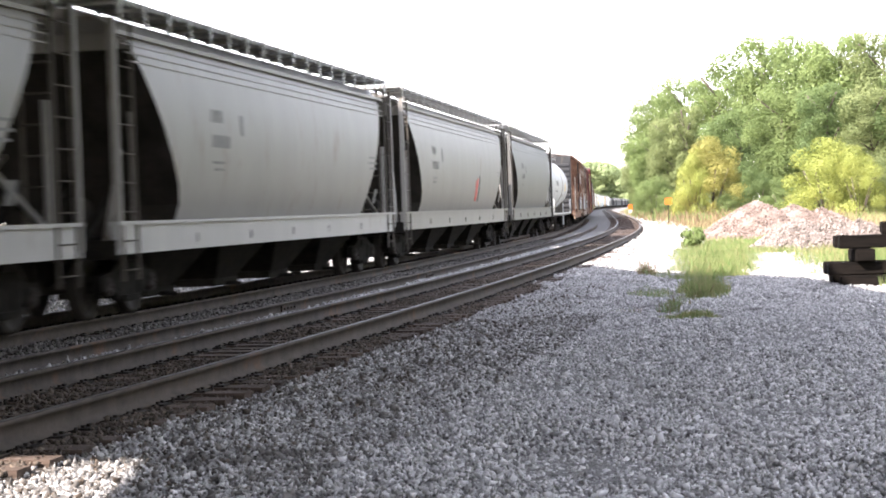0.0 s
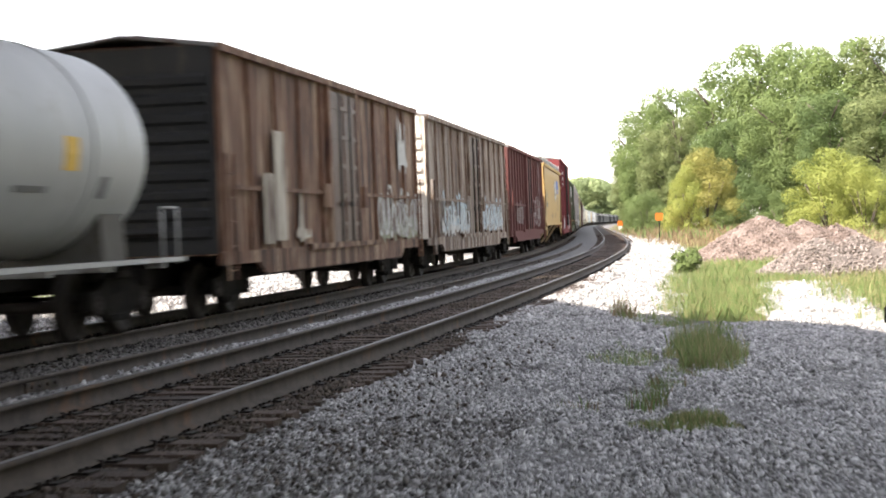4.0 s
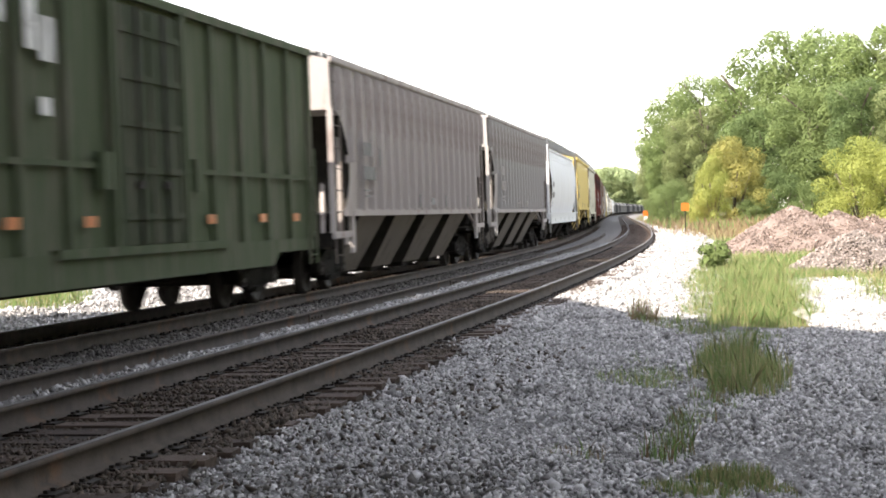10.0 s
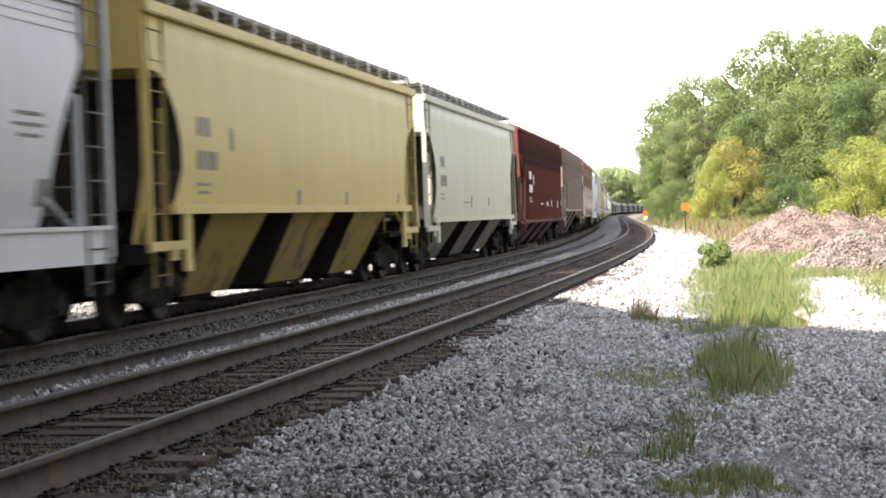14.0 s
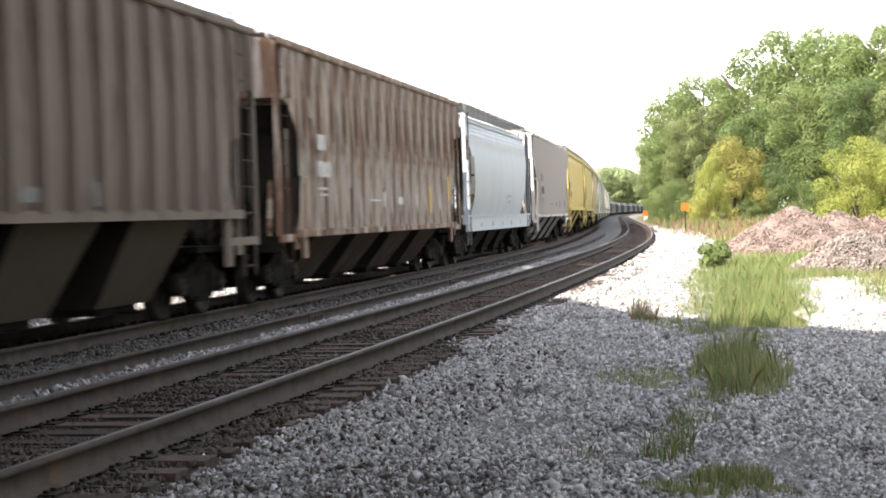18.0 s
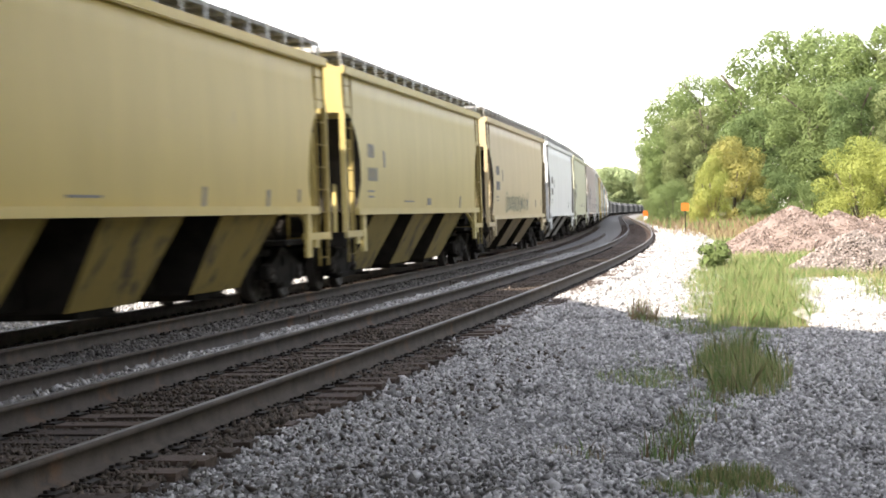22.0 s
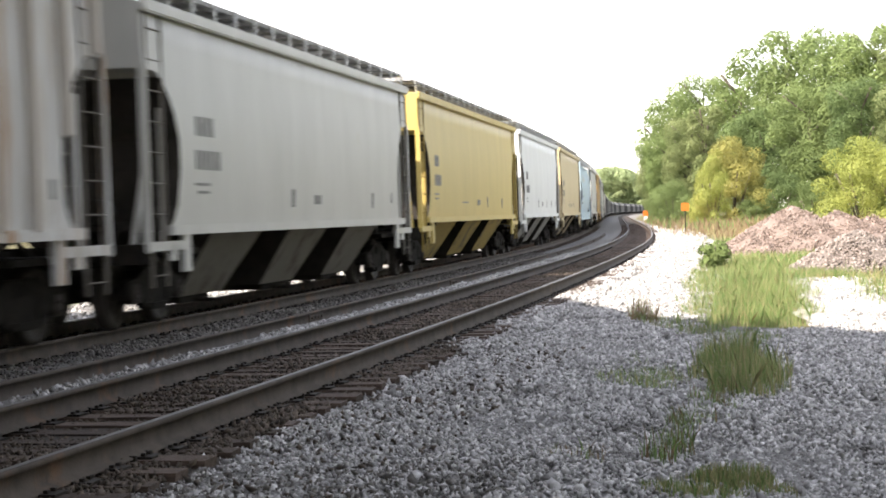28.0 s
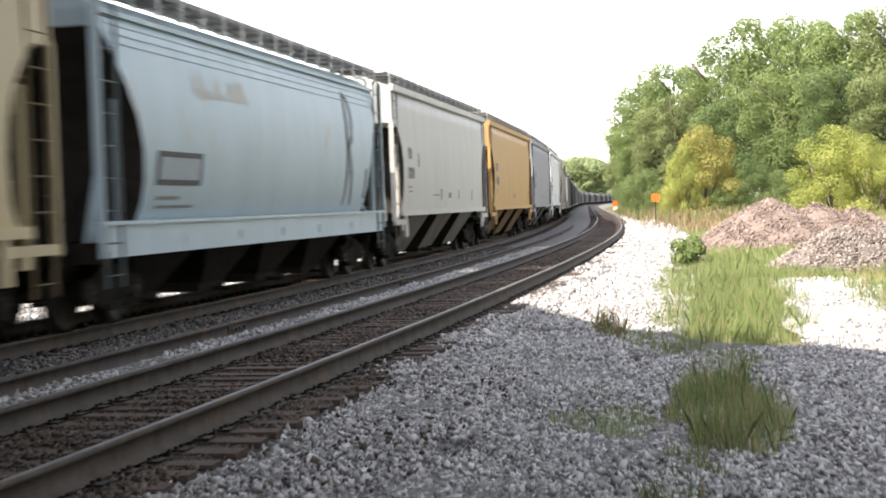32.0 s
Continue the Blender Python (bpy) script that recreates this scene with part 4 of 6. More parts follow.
def scrawl(root, x0, x1, z0, z1, mt, y, seed, w=0.10, cell=0.55):
    """Sprayed unreadable loops and bars, one in each cell."""
    rg = random.Random(seed * 7 + int(x0 * 10))
    w = min(w, 0.08 * (z1 - z0) + 0.01)
    x = x0
    while x < x1 - 0.1:
        b = bmesh.new()
        cw, h0, h1 = cell * rg.uniform(0.55, 1.25), z0 + (z1 - z0) * rg.uniform(0, 0.25), z1 - (z1 - z0) * rg.uniform(0, 0.4)
        a0, turns, ph = rg.uniform(0, 6), rg.uniform(0.7, 1.3), rg.uniform(0, 3)
        pts = [(x + cw * (0.5 + 0.42 * math.cos(a0 + turns * math.tau * j / 14)), (h0 + h1) / 2 + (h1 - h0) * 0.5 * math.sin(a0 + turns * math.tau * j / 14 + 0.3 * math.sin(ph + j))) for j in range(15)]
        stroke(b, pts, w, y, 0.010)
        part("graffiti", b, M[mt], root, "sprayed graffiti")
        if rg.random() < 0.7:
            b = bmesh.new()
            xx = x + cw * rg.uniform(0.1, 0.9)
            stroke(b, [(xx, h0), (xx + 0.08, (h0 + h1) / 2), (xx, h1)], w, y, 0.018)
            part("graffiti", b, M[mt], root, "sprayed graffiti")
        x += cw


def throw(root, cx, cz, rx, rz, fill, edge, y, seed):
    """A sprayed filled shape with a dark uneven outline."""
    for k, (mt, f) in enumerate(((edge, 1.0), (fill, 0.94))):
        rg = random.Random(seed)
        b = bmesh.new()
        ring = []
        for j in range(28):
            a = j * math.tau / 28
            q = f * (0.9 + 0.10 * math.sin(5 * a + 1) + 0.07 * math.sin(9 * a) + rg.uniform(-0.05, 0.05))
            c, s = math.cos(a), math.sin(a)
            ring.append((cx + rx * q * math.copysign(abs(c) ** 0.7, c), cz + rz * q * math.copysign(abs(s) ** 0.7, s)))
        b.faces.new([b.verts.new((px, -y(pz) - 0.012 - 0.006 * k, pz)) for px, pz in ring])
        part("graffiti", b, M[mt], root, "sprayed graffiti")
    scrawl(root, cx - rx * 0.75, cx + rx * 0.75, cz - rz * 0.6, cz + rz * 0.6, edge, lambda z: y(z) + 0.014, seed + 1, 0.05, rx * 0.42)


def oval(root, cx, cz, rx, rz, mt, w, y, seed):
    b = bmesh.new()
    pts = [(cx + rx * math.cos(j * math.tau / 24), cz + rz * math.sin(j * math.tau / 24)) for j in range(25)]
    stroke(b, pts, w, y, 0.010)
    part("emblem", b, M[mt], root)


def tall_mark(root, x, z0, z1, mt, y, seed):
    """One tall sprayed stroke figure."""
    h = z1 - z0
    for k, pts in enumerate((((x, z0), (x + 0.05, z1)), ((x, z1), (x + 0.45, z1 - 0.06 * h), (x + 0.6, z1 - 0.22 * h), (x + 0.45, z1 - 0.4 * h), (x + 0.08, z1 - 0.48 * h)), ((x + 0.15, z1 - 0.48 * h), (x + 0.45, z1 - 0.75 * h), (x + 0.7, z0)))):
        b = bmesh.new()
        stroke(b, pts, 0.17, y, 0.010 + 0.004 * k)
        part("graffiti", b, M[mt], root, "sprayed graffiti")


ART = {"tall_mark": tall_mark, "wash": wash, "scrawl": scrawl, "throw": throw, "oval": oval}


def lettering(kind, h0, rg, dark="dark_bar"):
    """Rows for the usual reporting marks, too small to read: short bars."""
    far_in = kind == "grey"
    x = -h0 + (4.7 if far_in else 2.5)
    za, zb, hh = (3.0, 2.6, 0.2) if far_in else ((2.72, 2.25, 0.27) if kind == "grain" else (2.55, 2.12, 0.22))
    rows = [(x - 0.33 + 0.22 * k, za, 0.15, hh, dark, "lettering_bar") for k in range(rg.choice((3, 4)))]
    rows += [(x - 0.36 + 0.2 * k, zb, 0.13, hh, dark, "lettering_bar") for k in range(rg.choice((5, 6)))]
    rows += [(x - 0.1, zb - 0.34, 0.62, 0.04, dark, "lettering_bar"), (x - 0.05, zb - 0.45, 0.5, 0.04, dark, "lettering_bar")]
    if rg.random() < 0.5:
        rows.append((x + 1.25, (za + zb) / 2 + 0.1, 0.16, 0.34, dark, "lettering_bar"))
    if kind == "grain":
        low = [(h0 - 2.0, 1.78, 0.10, 0.22, dark, "lettering_bar"), (h0 - 3.9, 1.72, 0.16, 0.30, dark, "lettering_bar"), (-2.3, 1.72, 1.1, 0.035, dark, "lettering_bar"), (-1.4, 1.74, 0.2, 0.3, dark, "lettering_bar"), (0.3, 1.72, 0.5, 0.16, dark, "lettering_bar"), (2.2, 1.74, 0.16, 0.28, dark, "lettering_bar")]
        rows += [q for q in low if rg.random() < 0.65]
    else:
        rows += [(h0 - 2.4, 2.6, 0.7, 0.04, dark, "lettering_bar"), (h0 - 2.4, 2.48, 0.8, 0.04, dark, "lettering_bar"), (h0 - 2.4, 2.36, 0.6, 0.04, dark, "lettering_bar"), (h0 - 1.95, 1.75, 0.24, 0.3, dark, "lettering_bar")]
    return rows


def car_root(name, label, idx):
    return tagged(new(name), label, "freight car", "cars of the train")


def roof_walk(root, half, z, y=0.98, mat="grating", width=0.56, posts=None):
    slat = mesh_of("slat", beam(-half + 0.1, half - 0.1, -0.05, 0.05, z, z + 0.035), M[mat])
    end_bar = mesh_of("end_bar", beam(-0.03, 0.03, -width / 2, width / 2, z - 0.012, z - 0.002), M[mat])
    for sd in (-1, 1):
        n = int(half * 2 / 1.05)
        board = part("running_board", beam(-half + 0.1, half - 0.1, *sorted((sd * (y + width / 2 + 0.01), sd * (y + width / 2 + 0.03))), z - 0.03, z + 0.04), M[mat], root, "grey steel roof running board")
        for j in range(6):
            piece("slat", slat, board, pose(0, sd * y + (j - 2.5) * width / 5.4, 0))
        for e in (-1, 1):
            piece("end_bar", end_bar, board, pose(e * (half - 0.14), sd * y, 0))
        b = bmesh.new()
        box(b, -0.025, 0.025, *sorted((sd * (y - width / 2), sd * (y + width / 2))), z - 0.05, z - 0.002)
        box(b, -0.03, 0.03, *sorted((sd * (y + width / 2 + 0.034), sd * (y + width / 2 + 0.065))), z - 0.30, z + 0.05)
        me = mesh_of("bracket", b, posts or M[mat])
        for k in range(n + 1):
            piece("bracket", me, board, pose(-half + 0.2 + k * (2 * half - 0.4) / n, 0, 0))
    tread = mesh_of("tread", beam(-0.045, 0.045, -y - 0.2, y + 0.2, z + 0.04, z + 0.07), M["galvanised"])
    for end in (-1, 1):
        xx = end * (half - 0.32)
        cross = part("cross_walk", beam(xx + 0.27, xx + 0.31, -y - 0.28, y + 0.28, z + 0.01, z + 0.10), M["galvanised"], root, "pale galvanised end walkway")
        part("edge_bar", beam(xx - 0.31, xx - 0.27, -y - 0.28, y + 0.28, z + 0.01, z + 0.10), M["galvanised"], cross)
        for j in range(5):
            piece("tread", tread, cross, pose(xx + (j - 2) * 0.12, 0, 0))
        for sd in (-1, 1):
            b = bmesh.new()
            X, Y = end * (half - 0.62), sd * (y + width / 2 + 0.05)
            rod(b, (X, Y, z - 0.2), (X, Y, z + 0.12), 0.014, 6)
            rod(b, (X, Y, z + 0.12), (X + end * 0.55, Y, z + 0.12), 0.014, 6)
            rod(b, (X + end * 0.55, Y, z + 0.12), (X + end * 0.55, Y, z - 0.2), 0.014, 6)
            part("grab_rail", b, M["galvanised"], root)


def hopper(idx, pitch, mat, label, style="grain", dark="dark_bar", ribs=0, low_mat=None, extra=None, boards="grating", sill=1.30, rib_mat=None):
    """A covered hopper. style: grain (open pockets under a straight sill), flow (rounded side and deep sill)."""
    root = car_root("covered_hopper", label, idx)
    half = pitch / 2 - 0.72
    p = paint_for(mat)
    lo = paint_for(low_mat) if low_mat else p
    # ladder paint: dusty, and darkened to carry the shade between cars
    shaded_grimy = pocket_paint(mat)
    lift = 0.08 if ribs else 0.0
    if style == "flow":
        lev = [(1.12, half - 1.75, 1.22), (1.35, half - 1.80, 1.36), (1.6, half - 1.80, 1.455), (1.9, half - 1.76, 1.525), (2.3, half - 1.64, 1.575), (2.7, half - 1.40, 1.585), (3.1, half - 1.04, 1.565), (3.5, half - 0.66, 1.515), (3.8, half - 0.44, 1.45),
               (4.02, half - 0.40, 1.37), (4.22, half - 0.40, 1.14), (4.34, half - 0.40, 0.8)]
        if mat.startswith("grey"):
            cut = ((1.12, 2.9), (1.7, 2.85), (2.3, 2.3), (3.1, 1.6), (3.8, 1.0), (4.02, 0.85), (4.1, 0.4), (4.4, 0.4))
            lev = [(z, half - float(np.interp(z, [q[0] for q in cut], [q[1] for q in cut])), w) for z, l, w in lev]
    else:
        lev = [(sill, half - 1.02, 1.50), (sill + 0.12, half - 1.16, 1.515), (sill + 0.32, half - 1.30, 1.53), (2.1, half - 1.40, 1.55), (2.5, half - 1.36, 1.56), (2.85, half - 1.18, 1.557), (3.1, half - 0.95, 1.55), (3.3, half - 0.68, 1.543), (3.36, half - 0.55, 1.540), (3.38, half - 0.04, 1.5392), (3.75, half - 0.04, 1.525), (4.22 + lift, half - 0.04, 1.52), (4.24 + lift, half - 0.04, 1.46), (4.40 + lift, half - 0.04, 0.8)]

    def y_of(z):
        return float(np.interp(z, [q[0] for q in lev], [q[2] for q in lev]))
    b = bmesh.new()
    loft(b, lev)
    b.normal_update()
    # end slopes take the dark colour that paints in shade between the cars
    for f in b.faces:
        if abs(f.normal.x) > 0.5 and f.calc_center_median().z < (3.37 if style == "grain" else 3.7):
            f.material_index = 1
    body = part("body", b, [p, M["recess_shade"]], root)
    # side sills and end platforms
    if style == "flow":
        for sd in (-1, 1):
            b = bmesh.new()
            box(b, -half, half, sd * 1.42, sd * 1.52, 0.92, 1.34)
            box(b, -half, half, sd * 1.38, sd * 1.56, 1.32, 1.37)
            for x in (-0.62 * half, 0.0, 0.62 * half, half * 0.3, -half * 0.3):
                box(b, x - 0.07, x + 0.07, sd * 1.52, sd * 1.545, 1.02, 1.16)
            part("side_sill", b, lo, root, "deep pale side sill")
    else:
        for sd in (-1, 1):
            b = bmesh.new()
            box(b, -half + 0.9, half - 0.9, sd * 1.47, sd * 1.60, sill - 0.08, sill + 0.05)
            box(b, -half, -half + 1.6, sd * 1.45, sd * 1.56, 1.02, 1.14)
            box(b, half - 1.6, half, sd * 1.45, sd * 1.56, 1.02, 1.14)
            for end in (-1, 1):
                box(b, end * (half - 1.55) - 0.13, end * (half - 1.55) + 0.13, sd * 1.50, sd * 1.57, 0.72, sill)
                box(b, end * (half - 1.0) - 0.10, end * (half - 1.0) + 0.10, sd * 1.50, sd * 1.56, 0.88, 1.10)
            part("side_sill", b, lo, root)
        for sd in (-1, 1):
            b = bmesh.new()
            box(b, -half + 0.02, half - 0.02, *sorted((sd * 1.515, sd * 1.60)), 4.24 if ribs else 4.10, 4.27 + lift)
            bmesh.ops.bevel(b, geom=b.edges[:], offset=0.02, segments=2, affect="EDGES")
            part("roof_rail", b, p, root)
    for end in (-1, 1):
        b = bmesh.new()
        x0, x1 = sorted((end * (half - 2.5), end * half))
        box(b, x0, x1, -1.40, 1.40, 0.95, 1.03)
        box(b, end * half - 0.06, end * half + 0.06, -1.5, 1.5, 0.86, 1.12)
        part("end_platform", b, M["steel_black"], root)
        for sd in (-1, 1):
            b = bmesh.new()
            box(b, end * (half - 0.07) - 0.035, end * (half - 0.07) + 0.035, sd * 1.46, sd * 1.56, 1.0, 3.42 if style == "grain" else 4.15)
            box(b, end * (half - 0.85) - 0.045, end * (half - 0.85) + 0.045, sd * 1.44, sd * 1.50, 1.0, 2.9)
            rod(b, (end * (half - 0.1), sd * 1.3, 1.05), (end * (half - 1.9), sd * 0.9, 2.4), 0.045, 6)
            part("corner_post", b, p, root)
            b = bmesh.new()
            ladder(b, end * (half - 0.47), sd * 1.53, 0.55, 4.2, "x", 0.40, 0.60, 0.012)
            part("ladder", b, shaded_grimy, root)
        b = bmesh.new()
        ladder(b, end * (half - 0.05), -1.0 * end, 0.9, 4.3, "y", 0.40, 0.45)
        part("ladder", b, shaded_grimy, root)
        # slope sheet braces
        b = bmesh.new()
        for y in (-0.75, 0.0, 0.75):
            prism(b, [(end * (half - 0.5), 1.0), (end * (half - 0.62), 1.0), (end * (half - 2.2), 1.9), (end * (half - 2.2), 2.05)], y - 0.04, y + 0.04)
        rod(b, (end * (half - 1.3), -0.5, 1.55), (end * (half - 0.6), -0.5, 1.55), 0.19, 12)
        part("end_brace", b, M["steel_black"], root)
    # roof hatches and walkways
    if style == "grain":
        b = bmesh.new()
        up = 0.36 if mat.startswith("yellow") else 0.0
        prism(b, [(-0.62, 4.38), (-0.5, 4.57 + up), (0.5, 4.57 + up), (0.62, 4.38)], -0.55, 0.55)
        for dy in (-0.3, 0.0, 0.3):
            box(b, -0.52, 0.52, dy - 0.025, dy + 0.025, 4.565 + up, 4.60 + up)
        cover = mesh_of("hatch_cover", b, p)
        for k in range(7):
            piece("hatch_cover", cover, root, pose(-half + 1.4 + k * (2 * half - 2.8) / 6, 0, 0))
    else:
        b = bmesh.new()
        box(b, -half + 0.8, half - 0.8, -0.42, 0.42, 4.32, 4.48)
        part("hatch_cover", b, p, root)
    roof_walk(root, half - (0.06 if style == "grain" else 0.3), 4.43 if ribs else (4.52 if style == "grain" else 4.42), 0.98 if ribs else 1.10, boards, 0.66 if style == "grain" else 0.70, M["galvanised"])
    # bottom pockets
    n = (4 if ribs else 3) if style == "grain" else 4
    span = 2 * (half - 2.2)
    for k in range(n):
        x = -span / 2 + (k + 0.5) * span / n
        wtop = span / n * 0.5 - ((0.55 if ribs else 0.85) if style == "grain" else 0.0)
        b = bmesh.new()
        zt = sill - 0.04 if style == "grain" else 1.14
        zb = 0.30
        wy = 1.46 if style == "grain" else 1.22
        ring0 = [b.verts.new((x + sx * wtop, sy * wy, zt)) for sx, sy in ((-1, -1), (1, -1), (1, 1), (-1, 1))]
        ring1 = [b.verts.new((x + sx * (wtop * 0.82 if style == "grain" else 0.55), sy * (0.80 if style == "grain" else 0.7), zb)) for sx, sy in ((-1, -1), (1, -1), (1, 1), (-1, 1))]
        for i in range(4):
            b.faces.new((ring0[i], ring0[(i + 1) % 4], ring1[(i + 1) % 4], ring1[i]))
        b.faces.new(ring0)
        b.faces.new(ring1[::-1])
        b.normal_update()
        # pocket sides keep dusty paint; slopes get the colour with shade painted in
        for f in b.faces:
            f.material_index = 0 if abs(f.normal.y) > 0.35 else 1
        part("hopper_pocket", b, [pocket_paint(mat), M["recess_shade"]] if style == "grain" else M["steel_black"], root)
        b = bmesh.new()
        box(b, x - 0.7, x + 0.7, -0.72, 0.72, 0.19, 0.32)
        rod(b, (x, -1.0, 0.22), (x, 1.0, 0.22), 0.035, 6)
        part("outlet_gate", b, M["steel_black"], root)
    b = bmesh.new()
    box(b, -half, half, -0.30, 0.30, 0.36 if style == "grain" else 0.50, 1.10)
    box(b, -half + 2.2, half - 2.2, -0.22, 0.22, 1.09, (sill if style == "grain" else 1.14) + 0.02)
    rod(b, (-half + 3, 0.9, 0.62), (half - 3, 0.9, 0.62), 0.05, 6)
    part("centre_sill", b, M["steel_black"], root)
    if ribs:
        rib_kit = {}
        for k in range(ribs):
            x = -half + 0.45 + k * (2 * half - 0.9) / (ribs - 1)
            cut = [(q[1], q[0]) for q in lev[3:10]][::-1]
            z0 = sill if abs(x) < half - 1.6 else float(np.interp(half - abs(x), [half - c[0] for c in cut], [c[1] for c in cut]))
            key = round(z0, 2)
            if key not in rib_kit:
                b = bmesh.new()
                pts = [(1.50, z0), (1.67, z0 + 0.03), (1.67, 4.16), (1.53, 4.25)]
                a = [b.verts.new((-0.05, -yy, zz)) for yy, zz in pts]
                c = [b.verts.new((0.05, -yy, zz)) for yy, zz in pts]
                for i in range(3):
                    b.faces.new((a[i], a[i + 1], c[i + 1], c[i]))
                b.faces.new(a)
                b.faces.new(c[::-1])
                rib_kit[key] = mesh_of("side_rib", b, paint_for(rib_mat) if rib_mat else p)
            piece("side_rib", rib_kit[key], root, pose(x, 0, 0))
            piece("side_rib", rib_kit[key], root, pose(x, 0, 0, 0, 0, 180))
        for sd in (-1, 1):
            b = bmesh.new()
            box(b, -half + 1.4, half - 1.4, *sorted((sd * 1.50, sd * 1.62)), sill - 0.08, sill + 0.02)
            part("side_chord", b, p, root)
    if style == "flow":
        for sd in (-1, 1):
            part("roof_rail", beam(-half + 0.45, half - 0.45, *sorted((sd * 1.36, sd * 1.44)), 3.97, 4.03), p, root)
            for z in (3.60, 3.72, 3.84):
                w = y_of(z)
                part("side_bead", beam(-half + 0.75, half - 0.75, *sorted((sd * (w - 0.02), sd * (w + 0.012))), z, z + 0.02), p, root)
    rg = random.Random(idx)
    yy = (lambda z: 1.69) if ribs else y_of
    rows = lettering("grey" if mat.startswith("grey") else style, half, rg, dark) if extra is None or "plain" not in extra else []
    if extra:
        rows += extra.get("rows", [])
        for job in extra.get("art", ()):
            ART[job[0]](root, *job[1:], yy, idx)
        for job in extra.get("panels", ()):
            ART[job[0]](root, *job[1:], y_of, idx)
    bars(root, rows, yy)
    running_gear(root, pitch / 2 - 0.80, half - 1.55, idx)
    return root


def boxcar(idx, pitch, mat, label, eave=4.30, door_mat=None, rows=(), posts=15, dark="white_bar", doors=1, roof=None, end_mat=None, art=()):
    root = car_root("boxcar", label, idx)
    half = pitch / 2 - 0.92
    p = paint_for(mat)
    rf = paint_for(roof) if roof else M["galvanised_roof"]
    W, z0 = 1.50, 1.02
    b = bmesh.new()
    box(b, -half, half, -W, W, z0, eave)
    part("body", b, p, root)
    # posts on the sides
    b = bmesh.new()
    prism(b, [(-0.075, z0 + 0.05), (-0.06, eave - 0.08), (0.06, eave - 0.08), (0.075, z0 + 0.05)], -W - (0.06 if art else 0.085), -W + 0.01)
    post = mesh_of("side_post", b, p)
    for sd in (-1, 1):
        for k in range(posts):
            x = -half + 0.12 + k * (2 * half - 0.24) / (posts - 1)
            if abs(x) > 1.35 * doors:
                piece("side_post", post, root, pose(x, 0, 0, 0, 0, 0 if sd < 0 else 180))
        b = bmesh.new()
        prism(b, [(-half, 0.86), (-half, 1.06), (half, 1.06), (half, 0.86), (half - 2.2, 0.86), (half - 2.6, 0.66), (-half + 2.6, 0.66), (-half + 2.2, 0.86)], *sorted((sd * (W - 0.03), sd * (W + 0.05))))
        part("side_sill", b, p, root)
        b = bmesh.new()
        box(b, -half, half, *sorted((sd * (W - 0.02), sd * (W + 0.10))), eave - 0.10, eave + 0.02)
        part("eave_rail", b, p, root)
        # doors with lock rods
        for dk in range(doors):
            cx = (dk - (doors - 1) / 2) * 2.45
            b = bmesh.new()
            yA, yB = sorted((sd * (W + 0.02), sd * (W + 0.09)))
            box(b, cx - 1.2, cx + 1.2, yA, yB, z0 + 0.10, eave - 0.2)
            d = part("door", b, paint_for(door_mat) if door_mat else p, root)
            yC, yD = sorted((sd * (W + 0.085), sd * (W + 0.12)))
            dm = paint_for(door_mat) if door_mat else p
            for z in np.linspace(z0 + 0.45, eave - 0.5, 5):
                b = bmesh.new()
                box(b, cx - 1.14, cx + 1.14, yC, yD, z - 0.04, z + 0.04)
                part("door_stiffener", b, dm, d)
            for dx in (-1.15, 0.0, 1.15):
                b = bmesh.new()
                box(b, cx + dx - 0.04, cx + dx + 0.04, yC, yD - 0.004 * sd, z0 + 0.12, eave - 0.22)
                part("door_stile", b, dm, d)
            b = bmesh.new()
            for dx in (-0.55, 0.45):
                rod(b, (cx + dx, sd * (W + 0.14), z0 + 0.1), (cx + dx, sd * (W + 0.14), eave - 0.2), 0.022, 6)
                box(b, cx + dx - 0.12, cx + dx + 0.12, *sorted((sd * (W + 0.12), sd * (W + 0.16))), z0 + 0.8, z0 + 0.9)
            part("lock_rod", b, M["wheel_steel"], d)
        b = bmesh.new()
        box(b, -3.2, 3.2, *sorted((sd * (W + 0.01), sd * (W + 0.12))), z0 - 0.02, z0 + 0.09)
        part("door_track", b, p, root)
        for end in (-1, 1):
            if doors == 1:
                x0, x1 = sorted((end * 1.5, end * (half - 0.1)))
                part("belt_rail", beam(x0, x1, *sorted((sd * (W + 0.055), sd * (W + 0.085))), 2.05, 2.12), p, root)
                part("door_post", beam(end * 1.34 - 0.07, end * 1.34 + 0.07, *sorted((sd * (W - 0.01), sd * (W + 0.13))), z0 + 0.02, eave - 0.06), p, root)
                part("latch_box", beam(end * 1.75 - 0.16, end * 1.75 + 0.16, *sorted((sd * (W + 0.06), sd * (W + 0.17))), 1.80, 2.25), p, root)
            b = bmesh.new()
            ladder(b, end * (half - 0.30), sd * (W + 0.12), 0.62, 2.6, "x", 0.38, 0.44)
            part("ladder", b, p, root)
    # ridged ends
    b = bmesh.new()
    prism(b, [(-0.01, -0.13), (0.075, -0.05), (0.075, 0.05), (-0.01, 0.13)], -W + 0.12, W - 0.12)
    ep = paint_for(end_mat) if end_mat else p
    ridge = mesh_of("end_ridge", b, ep)
    for end in (-1, 1):
        nr = 9
        b = bmesh.new()
        box(b, *sorted((end * (half + 0.003), end * (half + 0.02))), -W + 0.01, W - 0.01, z0 + 0.02, eave - 0.02)
        part("end_panel", b, ep, root)
        for k in range(nr):
            piece("end_ridge", ridge, root, pose(end * half, 0, z0 + 0.35 + k * (eave - z0 - 0.9) / (nr - 1), 0, 0, 0 if end > 0 else 180))
        b = bmesh.new()
